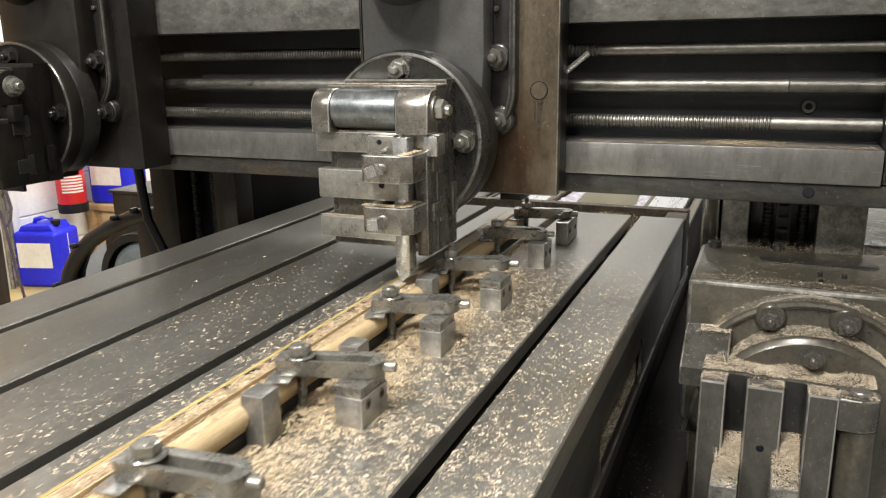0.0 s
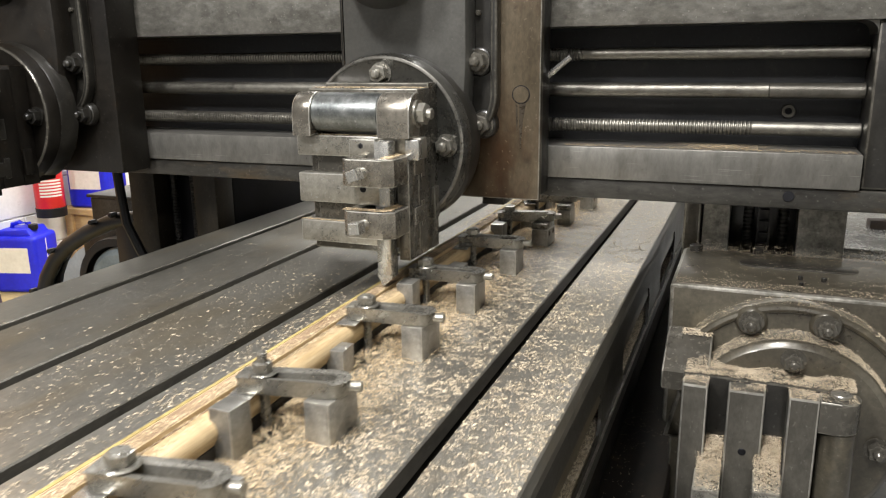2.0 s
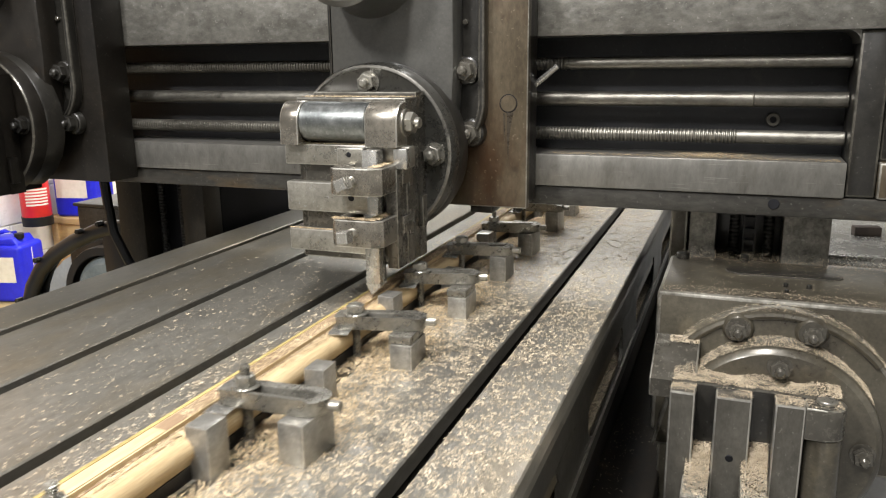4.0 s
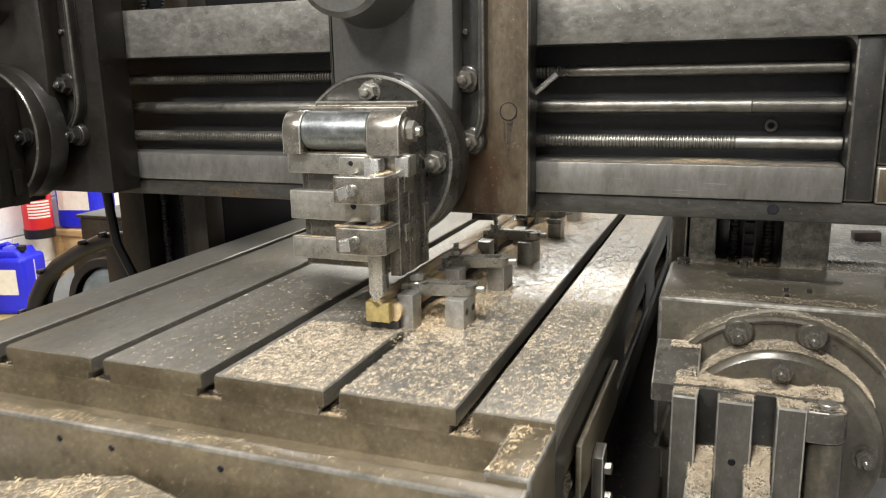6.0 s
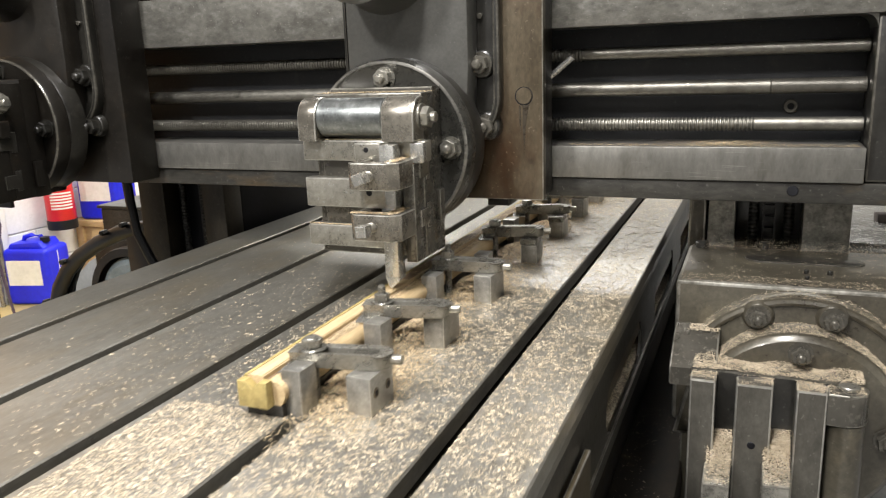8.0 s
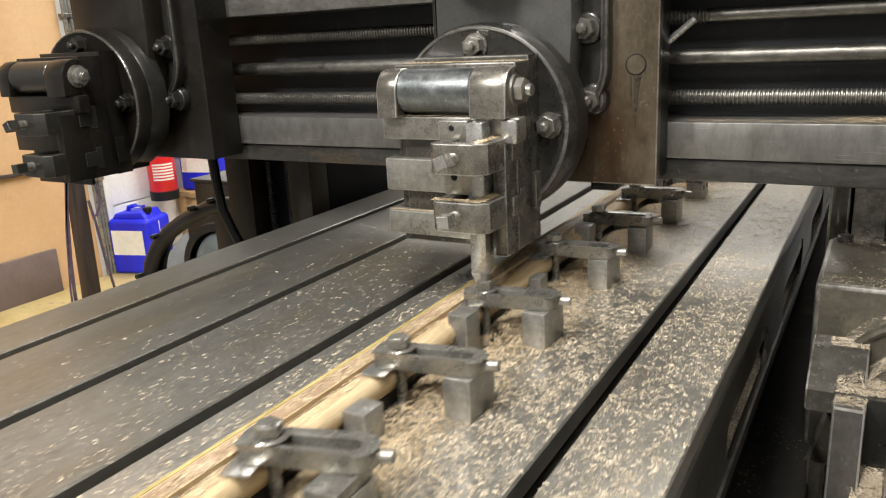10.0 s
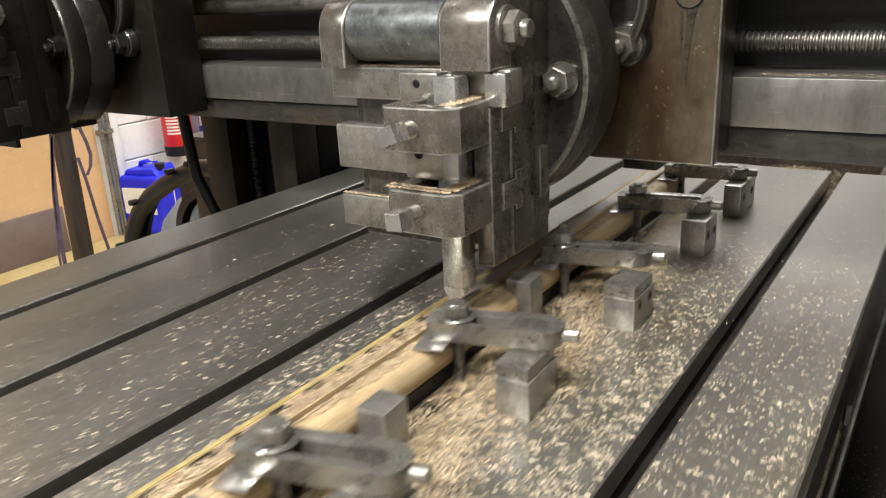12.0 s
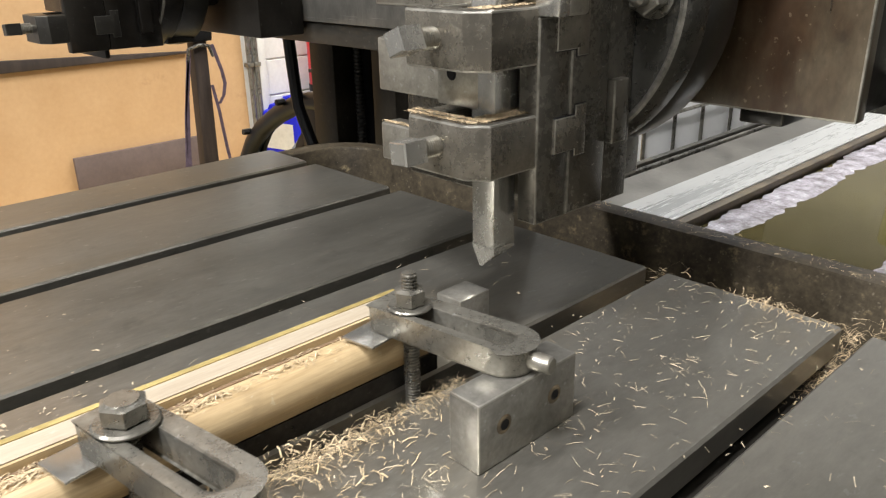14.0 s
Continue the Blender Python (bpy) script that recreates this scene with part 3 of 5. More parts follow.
        part("oil_plug", add_lathe(bmesh.new(), [(0, 2.1675), (0.0195, 2.1675), (0.0205, 2.169), (0.0205, 2.174), (0, 2.174)], "y", (-0.363, 0, 1.326), 28), "brown_iron", t, "round oil plug")
        part("oil_plug_seam", add_lathe(bmesh.new(), [(0.0206, 2.1692), (0.0228, 2.1692), (0.0228, 2.174), (0.0206, 2.174)], "y", (-0.363, 0, 1.326), 28), "gap_shade", t)
        part("oil_streak", prism([(-0.369, 1.304), (-0.366, 1.3), (-0.367, 1.245), (-0.363, 1.19), (-0.36, 1.24), (-0.357, 1.27), (-0.353, 1.295), (-0.35, 1.304)], 2.1685, 2.1705, "y"), "oil_stain", t, "dark oil streak below the plug")
        part("oil_streak", prism([(-0.376, 1.302), (-0.372, 1.302), (-0.371, 1.262), (-0.3725, 1.235), (-0.3745, 1.26)], 2.1685, 2.1705, "y"), "oil_stain", t, "thin dark oil drip")
    rim = [(-0.428, 1.9), (-0.414, 1.9), (-0.414, 1.34)] + arc(-0.553, 1.33, 0.139, 2, -70, 12) + arc(-0.553, 1.33, 0.121, -70, 4, 12)
    part("flange_rim", prism(rim, 2.135, 2.171, "y", 0.006), "cast_dark", t, "raised curved rim of the clamping flange")
    left = -0.795 if dark else -0.808
    part("slide", prism([(left, 1.9), (left, 1.3), (left + 0.03, 1.1), (-0.52, 1.1), (-0.484, 1.28), (-0.475, 1.4), (-0.475, 1.9)], 2.09, 2.169, "y", 0.018), iron, t, "grey vertical tool slide")
    part("gib", box(left - 0.008, left - 0.0005, 2.1, 2.16, 1.2, 1.9, 0.002), "cast_dark", t)
    # cast neck that swells from the slide into the disc
    part("neck", add_lathe(bmesh.new(), [(0.206, 2.103), (0.2, 2.094), (0.16, 2.0885), (0.13, 2.089)], "y", (cx, 0, cz), 64), iron, t, "", True)
    part("feed_boss", add_lathe(bmesh.new(), [(0, 1.93), (0.105, 1.93), (0.118, 1.94), (0.118, 2.05), (0.136, 2.09), (0, 2.09)], "y", (-0.689, 0, 1.668), 48), iron, t, "round feed screw boss")
    part("flange_pad", prism([(-0.5, 1.9), (-0.429, 1.9), (-0.429, 1.34)] + arc(-0.553, 1.33, 0.1205, 4, -60, 10) + [(-0.52, 1.2)], 2.1605, 2.1695, "y"), "cast_dark", t)
    for x, z in ((-0.465, 1.405), (-0.454, 1.254)):
        z -= dz * 0.9
        part("nut_seat", add_lathe(bmesh.new(), [(0, 2.146), (0.029, 2.146), (0.033, 2.149), (0.036, 2.162), (0.036, 2.168), (0, 2.168)], "y", (x, 0, z), 28), "cast_dark", t)
        part("clamp_nut", nut_on_stud(bmesh.new(), (x, 2.146, z), 0.024, 0.3), "cast_dark" if dark else "apron_steel", t)
    part("flange_screw", cyl(0.007, 2.15, 2.162, "y", (-0.468, 0, 1.52), 12), "apron_steel", t)
    # swivel disc
    disc = bmesh.new()
    add_lathe(disc, [(0, 2.01), (0.196, 2.01), (0.2, 2.0075), (0.206, 2.009), (0.211, 2.018), (0.213, 2.05), (0.208, 2.055), (0, 2.055)], "y", (cx, 0, cz), 96)
    part("swivel_disc", disc, iron if dark else "disc_iron", t, "round oily swivel disc", True)
    # rear half split off in a dark colour for the shadow behind the disc
    part("disc_back", add_lathe(bmesh.new(), [(0.15, 2.0552), (0.204, 2.0552), (0.209, 2.062), (0.214, 2.1), (0.213, 2.115), (0.15, 2.115)], "y", (cx, 0, cz), 72), "cast_dark", t, "back of the disc, darkened for the shadow behind it", True)
    # light ring paints the highlight along the disc's worn edge
    part("disc_edge", add_lathe(bmesh.new(), [(0.1985, 2.0085), (0.2005, 2.0064), (0.2045, 2.0067), (0.207, 2.0097)], "y", (cx, 0, cz), 96), "apron_steel" if dark else "worn_edge", t, "bright edge of the disc, worn and lightened for its highlight")
    for a in (90, 0, 180):
        part("disc_nut", nut_on_stud(bmesh.new(), (cx + 0.165 * math.cos(radians(a)), 2.01, cz + 0.165 * math.sin(radians(a))), 0.022, 0.4), "cast_dark" if dark else "clamp_steel", t)
    part("back_plate", prism([(-0.795, low), (-0.795, 1.362), (-0.53, 1.362), (-0.53, low)], 1.9555, 2.0098, "y", 0.003), iron if dark else "apron_steel", t, "thick plate between apron and disc")
    part("slide_foot", box(-0.77, -0.566, 2.04, 2.112, low - 0.005, 1.1, 0.006), iron if dark else "apron_steel", t, "narrow foot of the slide below the disc")
    part("apron_gib", box(-0.5295, -0.5175, 1.957, 1.985, 1.05, 1.125, 0.002), iron if dark else "apron_steel", t, "short bevelled gib")
    # clapper box
    part("apron", box(-0.80, -0.526, 1.885, 1.955, low + 0.002, 1.352, 0.003), iron if dark else "apron_steel", t, "flat apron plate")
    part("cheek", box(-0.5545, -0.5275, 1.8 if dark else 1.832, 1.8845, low + 0.002, 1.202, 0.002), iron if dark else "apron_steel", t, "cheek plate locked to the tool straps")
    for x0, x1 in ((-0.812, -0.765), (-0.60, -0.522)):
        ear = [(1.885, 1.25), (1.885, 1.34)] + [(1.872 + 0.046 * math.cos(radians(a)) * 0.98, 1.3 + 0.046 * math.sin(radians(a))) for a in range(70, 181, 10)] + [(1.826, 1.25)]
        part("hinge_ear", prism(ear, x0, x1, "x", 0.003), light if dark else "strap_steel", t)
    part("hinge_barrel", cyl(0.044, -0.764, -0.601, "x", (0, 1.872, 1.30), 40, 0.002), "cast_dark" if dark else "hinge_steel", t, "polished hinge barrel")
    part("hinge_nut", add_hex(add_lathe(bmesh.new(), [(0, -0.522), (0.03, -0.522), (0.03, -0.517), (0, -0.517)], "x", (0, 1.872, 1.30), 24), 0.024, -0.517, -0.498, "x", (0, 1.872, 1.30), 6, 0.2), "clamp_steel", t)
    part("hinge_stud", cyl(0.012, -0.498, -0.486, "x", (0, 1.872, 1.30), 16), "clamp_steel", t)
    part("block_core", box(-0.778, -0.54, 1.874, 1.885, 1.0, 1.25, 0.002), iron if dark else "apron_steel", t)
    part("top_bar", box(-0.816, -0.505, 1.85, 1.884, 1.203, 1.25, 0.003), light, t)
    part("middle_bar", box(-0.816, -0.54, 1.85, 1.884, 1.095, 1.163, 0.003), light, t)
    part("bottom_bar", box(-0.816, -0.54, 1.85, 1.884, 1.025 if dark else 1.001, 1.052, 0.003), light, t)
    if not dark:
        pad = box(-0.667, -0.602, 1.822, 1.85, 1.203, 1.247, 0.003)
        part("pad", pad, light, t)
        part("pad_hole", cyl(0.006, 0.0, 0.004, "y", (-0.637, 1.8205, 1.232), 12), "gap_shade", t)
        part("key_pad", box(-0.535, -0.503, 1.832, 1.85, 1.203, 1.247, 0.002), "bright_steel", t)
    for z0, z1, turn in ((1.154, 1.213, 0.4), (1.043, 1.102, 0.7)):
        strap = bmesh.new()
        add_prism(strap, [(-0.648, 1.851), (-0.648, 1.757), (-0.636, 1.745), (-0.552, 1.745), (-0.53, 1.763), (-0.53, 1.858), (-0.556, 1.858), (-0.556, 1.779), (-0.6, 1.779), (-0.622, 1.785), (-0.622, 1.851)], z0, z1, "z", 0.0025)
        metal = "cast_dark" if dark else "strap_steel"
        ts = part("tool_strap", strap, metal, t, "" if dark else "worn steel tool strap with chamfered corners")
        zc = (z0 + z1) / 2 + 0.002
        # hammer-headed end keyed into the cheek
        hook = [(1.8575, z0 + 0.012), (1.8575, z1 - 0.008), (1.893, z1 - 0.008), (1.893, z1 + 0.003), (1.912, z1 + 0.003), (1.912, z0 + 0.004), (1.893, z0 + 0.004), (1.893, z0 + 0.012)]
        part("key", prism(hook, -0.5535, -0.5235, "x", 0.0012), metal, ts, "" if dark else "stepped key of the strap")
        seam = [(1.8578, z0 + 0.0108), (1.8578, z1 - 0.0068), (1.8918, z1 - 0.0068), (1.8918, z1 + 0.0042), (1.9132, z1 + 0.0042), (1.9132, z0 + 0.0028), (1.8918, z0 + 0.0028), (1.8918, z0 + 0.0108)]
        part("key_seam", prism(seam, -0.5535, -0.5252, "x"), "gap_shade", ts)
        part("set_screw_thread", add_thread(bmesh.new(), 0.0115, 0.002, 0.003, 1.722, 1.746, "y", (-0.594, 0, zc), 16), "steel", ts)
        part("set_screw_head", add_hex(bmesh.new(), 0.0172, 1.692, 1.724, "y", (-0.594, 0, zc), 4, turn, 0.002), "cast_dark" if dark else "bright_steel", ts)
    if not dark:
        part("middle_pad", prism([(-0.644, 1.85), (-0.644, 1.797), (-0.59, 1.797), (-0.566, 1.81), (-0.566, 1.85)], 1.106, 1.163, "z", 0.002), light, t)
        part("bar_hole", cyl(0.0075, 0, 0.004, "y", (-0.622, 1.7955, 1.141), 16), "gap_shade", t)
    if tool:
        bm = box(-0.594, -0.560, 1.80, 1.835, 0.95, 1.245, 0.001)
        part("cutter_shank", bm, "bright_steel", t, "bright square tool steel shank")
        tip = bmesh.new()
        a = [tip.verts.new(p) for p in ((-0.594, 1.80, 0.95), (-0.560, 1.80, 0.95), (-0.560, 1.835, 0.95), (-0.594, 1.835, 0.95))]
        b = [tip.verts.new(p) for p in ((-0.594, 1.80, 0.946), (-0.5825, 1.80, 0.9245), (-0.5785, 1.80, 0.9245), (-0.560, 1.80, 0.942))]
        c = [tip.verts.new(p) for p in ((-0.594, 1.835, 0.949), (-0.580, 1.83, 0.935), (-0.578, 1.83, 0.935), (-0.560, 1.835, 0.945))]
        for f in ((a[0], a[1], b[3], b[2], b[1], b[0]), (a[3], a[2], c[3], c[2], c[1], c[0]), (b[0], b[1], c[1], c[0]), (b[1], b[2], c[2], c[1]), (b[2], b[3], c[3], c[2]),
                  (a[0], b[0], c[0], a[3]), (a[1], b[3], c[3], a[2])):
            tip.faces.new(f)
        part("cutter_tip", tip, "bright_steel", t, "ground pointed cutting tip")
    for ob in t.children:
        if ob.name.split(".")[0] in CLAPPER:
            ob.location.x = 0.011
    return t


def side_head():
    """The head on the right column: a box saddle, a swivel disc and a clapper box turned on its side."""
    t = thing("side_head", "dark oily planer side head covered with wood chips", "tool head")
    part("saddle", box(0.02, 0.75, 2.10, 2.46, 0.55, 0.905, 0.01), "oily_iron", t, "dark box saddle")
    # thin plate drawn for the dark patch on the saddle top
    part("saddle_lid", prism(arc(0.2, 2.34, 0.035, 90, 270, 8) + arc(0.4, 2.34, 0.035, -90, 90, 8), 0.904, 0.9075, "z", 0.001), "cast_dark", t, "dark rounded patch on top of the saddle")
    for x, y, r, h in ((0.055, 2.43, 0.017, 0.016), (0.21, 2.44, 0.012, 0.02), (0.56, 2.4, 0.026, 0.018), (0.66, 2.43, 0.016, 0.014), (0.3, 2.22, 0.006, 0.01), (0.35, 2.22, 0.006, 0.01), (0.3, 2.17, 0.005, 0.008)):
        part("saddle_screw", cyl(r, 0.904, 0.905 + h, "z", (x, y, 0), 18), "cast_dark", t)
    cx, cz = 0.285, 0.635
    hood = [(0.03, 0.55)] + [(0.07, 0.72)] + arc(cx, cz, 0.262, 145, 35, 18) + [(0.60, 0.72), (0.62, 0.55)]
    part("swivel_seat", prism(hood, 2.03, 2.1, "y", 0.008), "oily_iron", t)
    for x, z in ((0.2, 0.856), (0.346, 0.862)):
        part("seat_nut", nut_on_stud(bmesh.new(), (x, 2.018, z), 0.0205, 0.2), "apron_steel", t)
    disc = bmesh.new()
    add_lathe(disc, [(0, 1.955), (0.195, 1.955), (0.205, 1.962), (0.21, 1.972), (0.21, 2.03), (0, 2.03)], "y", (cx, 0, cz), 72)
    part("swivel_disc", disc, "oily_iron", t, "round swivel disc")
    for a in (90, 0):
        part("disc_nut", nut_on_stud(bmesh.new(), (cx + 0.17 * math.cos(radians(a)), 1.955, cz + 0.17 * math.sin(radians(a))), 0.02, 0.4), "apron_steel", t)
    part("apron", box(0.075, 0.36, 1.897, 1.955, 0.3, 0.772, 0.004), "cast_dark", t)
    part("lug", prism([(1.915, 0.722), (1.915, 0.762), (2.0, 0.812), (2.05, 0.818), (2.05, 0.722)], 0.028, 0.125, "x", 0.004), "apron_steel", t, "wedge-shaped dark lug")
    part("seat_rim", add_tube(bmesh.new(), [(x, 2.032, z) for x, z in arc(cx, cz, 0.256, 140, 40, 20)], 0.009, 8), "oily_iron", t, "rounded raised rim of the seat", True)
    for x, z in ((0.2, 0.856), (0.346, 0.862)):
        part("nut_seat", add_lathe(bmesh.new(), [(0, 2.018), (0.027, 2.018), (0.03, 2.021), (0.034, 2.031), (0, 2.031)], "y", (x, 0, z), 28), "oily_iron", t)
    for x0, x1 in ((0.076, 0.127), (0.165, 0.235), (0.277, 0.333)):
        part("clapper_bar", box(x0, x1, 1.85, 1.897, 0.3, 0.766, 0.004), "clapper_iron", t, "upright steel clapper bar")
    part("bar_hole", cyl(0.008, 0, 0.004, "y", (0.2, 1.8485, 0.635), 14), "gap_shade", t)
    for x0, x1, z in ((0.112, 0.164, 0.583), (0.223, 0.274, 0.6)):
        part("tool_strap", box(x0, x1, 1.762, 1.9, 0.3, z, 0.003), "clamp_steel", t, "bright-ended tool strap under a heap of chips")
    part("hinge_lug", add_prism(bmesh.new(), [(0.333, 1.85), (0.37, 1.85)] + arc(0.37, 1.888, 0.038, -90, 90, 8) + [(0.333, 1.926)], 0.70, 0.766, "z", 0.003), "apron_steel", t)
    part("hinge_barrel", cyl(0.036, 0.3, 0.698, "z", (0.37, 1.888, 0), 28), "oily_iron", t)
    part("hinge_pin", cyl(0.02, 0.766, 0.774, "z", (0.372, 1.888, 0), 18), "clamp_steel", t)
    return t


# ---------------------------------------------------------------- moving table and what rides on it
TOP = 0.85
LONG = 5.447
SLOTS = (-1.344, -1.068, -0.787, -0.509, -0.246)
EDGE_L, EDGE_R = -1.505, -0.083


def rides(ob):
    """Remembers a thing that travels with the table; its place is given with the table at y = 0."""
    MOVING.append((ob, ob.matrix_basis.copy()))
    return ob


def table():
    t = rides(thing("planer_table", "long slotted cast iron planer table littered with wood chips", "machine table"))
    edges = [EDGE_L] + [v for s in SLOTS for v in (s - 0.0155, s + 0.0155)] + [EDGE_R]
    for k in range(6):
        a, b = edges[2 * k], edges[2 * k + 1]
        lo, hi = (0.0 if k == 0 else 0.014), (0.0 if k == 5 else 0.014)
        out = [(a + 0.003, TOP), (b - 0.003, TOP), (b, TOP - 0.003), (b, TOP - 0.034), (b - hi, TOP - 0.034), (b - hi, TOP - 0.052), (a + lo, TOP - 0.052), (a + lo, TOP - 0.034), (a, TOP - 0.034), (a, TOP - 0.003)]
        part("plank", prism(out, 0.0, LONG, "y", 0.0025), "dull_shaded_iron" if k < 3 else "table_iron", t, "ground iron top between two slots")
        face = [(a + 0.004, TOP - 0.0015), (b - 0.004, TOP - 0.0015), (b - 0.0005, TOP - 0.005), (b - 0.0005, TOP - 0.034), (b - hi, TOP - 0.034), (b - hi, TOP - 0.053), (a + lo, TOP - 0.053), (a + lo, TOP - 0.034), (a + 0.0005, TOP - 0.034), (a + 0.0005, TOP - 0.005)]
        part("end_face", prism(face, -0.003, 0.001, "y", 0.001), "table_side", t, "brown oily end face of the plank")
    part("slab", box(EDGE_L + 0.004, EDGE_R - 0.004, -0.003, LONG, 0.70, TOP - 0.0525), "table_side", t)
    # dark strips put the slots' shade into the colour of their floors
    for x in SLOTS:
        part("slot_floor", box(x - 0.0295, x + 0.0295, 0.012, LONG - 0.012, TOP - 0.0524, TOP - 0.0505), "slot_shade", t, "slot bottom coloured near-black for its shade")
    # side skirts with long round-ended openings onto a dusty ledge
    ends = [(0.06 + 0.802 * k, 0.572 + 0.802 * k) for k in range(6)]
    for x0, x1 in ((EDGE_R - 0.008, EDGE_R), (EDGE_L, EDGE_L + 0.008)):
        part("skirt", box(x0, x1 - 0.0005, 0.0, LONG, 0.738, TOP - 0.053), "skirt_iron", t, "dark iron side skirt")
        part("flange", box(x0, x1 + 0.004, -0.222, LONG + 0.222, 0.582, 0.622, 0.003), "skirt_iron", t)
        part("flange_edge", box(x1 + 0.0002, x1 + 0.0052, -0.22, LONG + 0.22, 0.6195, 0.6235), "edge_dull", t, "worn bright edge of the flange")
        for k in range(7):
            lo = -0.222 if k == 0 else ends[k - 1][1]
            hi = ends[k][0] if k < 6 else LONG + 0.222
            web = [(lo - 0.055, 0.622), (lo - 0.02, 0.632), (lo, 0.66), (lo, 0.7), (lo - 0.02, 0.728), (lo - 0.055, 0.738), (hi + 0.055, 0.738), (hi + 0.02, 0.728), (hi, 0.7), (hi, 0.66), (hi + 0.02, 0.632), (hi + 0.055, 0.622)]
            part("web", prism([(min(max(p, -0.222), LONG + 0.222), z) for p, z in web], x0, x1 - 0.0004, "x"), "skirt_iron", t)
    part("ledge", box(EDGE_R - 0.17, EDGE_R - 0.0085, 0.0, LONG, 0.6, 0.626), "table_side", t, "ledge inside the skirt covered with tan dust")
    part("underside", box(EDGE_L + 0.1, EDGE_R - 0.171, 0.0, LONG, 0.6, 0.70), "table_side", t)
    part("dog_rail", box(EDGE_R + 0.004, EDGE_R + 0.016, 0.15, 0.62, 0.615, 0.735, 0.003), "table_side", t, "tan machined pad for trip dogs")
    dog = part("trip_dog", prism([(0.262, 0.46), (0.262, 0.655), (0.285, 0.668), (0.31, 0.668), (0.31, 0.64), (0.29, 0.62), (0.29, 0.46)], EDGE_R + 0.0165, EDGE_R + 0.04, "x", 0.003), "clapper_iron", t, "bolted steel trip dog")
    for y, z in ((0.278, 0.628), (0.283, 0.56), (0.278, 0.5)):
        part("bolt", add_hex(bmesh.new(), 0.013, EDGE_R + 0.04, EDGE_R + 0.056, "x", (0, y, z), 6), "steel", dog)
    # chip troughs at both ends
    for side in (0, 1):
        def yy(v):
            return v if side == 0 else LONG - v
        def b2(x0, x1, y0, y1, z0, z1, bev=0.006):
            y0, y1 = sorted((yy(y0), yy(y1)))
            return box(x0, x1, y0, y1, z0, z1, bev)
        top = 0.824 if side == 0 else 0.843
        rim = [(EDGE_R - 0.001, -0.222), (EDGE_R - 0.001, -0.175), (-1.36, -0.175)] + [(-1.36 + 0.09 * math.sin(radians(a)), -0.085 - 0.09 * math.cos(radians(a))) for a in range(0, -91, -15)] + [(-1.45, 0.0), (EDGE_L, 0.0)] + [(-1.36 + 0.145 * math.sin(radians(a)), -0.077 - 0.145 * math.cos(radians(a))) for a in range(-90, 1, 15)]
        wall = bmesh.new()
        add_prism(wall, [(x, yy(y)) for x, y in rim], 0.60, top, "z", 0.007)
        part("trough_wall", wall, "table_side" if side == 0 else "rust_iron", t, "iron wall of the chip trough with a rounded corner")
        part("trough_side", b2(-0.158, EDGE_R, -0.1755, -0.0005, 0.622, 0.836, 0.006), "table_side" if side == 0 else "rust_iron", t)
        part("trough_floor", b2(-1.46, -0.158, -0.1755, -0.0005, 0.68, 0.735, 0.0), "table_side" if side == 0 else "rust_iron", t)
    for x in (-0.21, -0.6, -0.83, -0.95):
        part("drain_hole", cyl(0.006, -0.0, 0.004, "y", (x, -0.2245, 0.79), 12), "gap_shade", t)
    apron = [(-1.47, -0.6), (-1.2, -0.40), (-0.79, -0.2235), (-0.31, -0.355), (-0.2, -0.9), (-1.47, -0.9)]
    part("end_apron", prism(apron, 0.725, 0.745, "z", 0.003), "dusty_iron", t, "flat end apron heaped with shavings")
    part("apron_bracket", box(-1.0, -0.75, -0.8, -0.26, 0.61, 0.7245, 0.004), "skirt_iron", t)
    return t


CLAMPS = (0.439, 0.71, 1.076, 1.449, 1.787, 2.085, 2.385, 2.742, 3.045, 3.378, 3.723, 4.055, 4.383, 4.722, 5.003)
LEAN = (10, 14, 3, 15, 16, 10, 12, 5, 5, 6, 16, 17, 16, 9, 9)
# near corners of the riser blocks under the clamps' heels
RISERS = (0.401, 0.723, 1.030, 1.418, 1.741, 2.069, 2.365, 2.721, 3.015, 3.346, 3.690, 4.006, 4.303, 4.672, 4.951)
STOPS = {0: (-0.515, 0.391, 0), 1: (-0.49, 0.638, 0), 2: (-0.515, 0.977, 0), 3: (-0.48, 1.243, -0.012), 4: (-0.523, 1.632, 0), 5: (-0.5,
         1.961, -0.025), 6: (-0.515, 2.298, 0), 7: (-0.515, 2.627, -0.032), 8: (-0.523, 2.963, 0), 9: (-0.5, 3.218, -0.025), 10: (-0.515,
         3.612, 0), 11: (-0.495, 3.866, -0.012), 12: (-0.52, 4.255, 0), 13: (-0.515, 4.524, -0.032), 14: (-0.572, 5.133, -0.032)}


def clamp(bolted=False):
    """A slotted strap clamp with stud, nut and washer; its origin is the stud's foot on the table."""
    t = thing("strap_clamp", "worn grey steel strap clamp bolted over the workpiece", "clamp", group="clamps along the workpiece")
    r, x0, x1 = 0.028, -0.036, 0.112
    outer = [(x0, -0.021), (x0 + 0.01, -0.026)] + arc(x1, 0, r, -90, 90, 10) + [(x0 + 0.01, 0.026), (x0, 0.021)]
    inner = arc(x1 - 0.004, 0, 0.0115, -90, 90, 8) + arc(-0.004, 0, 0.0115, 90, 270, 8)
    bm = bmesh.new()
    zb, zt = 0.069, 0.0935
    rings = []
    for z in (zb, zt):
        def ring(pts, z=z):
            return [bm.verts.new((p[0], p[1], z - (0.004 if p[0] < -0.03 and z == zb else 0))) for p in pts]
        rings.append((ring(outer), ring(inner)))
    for o, i in rings:
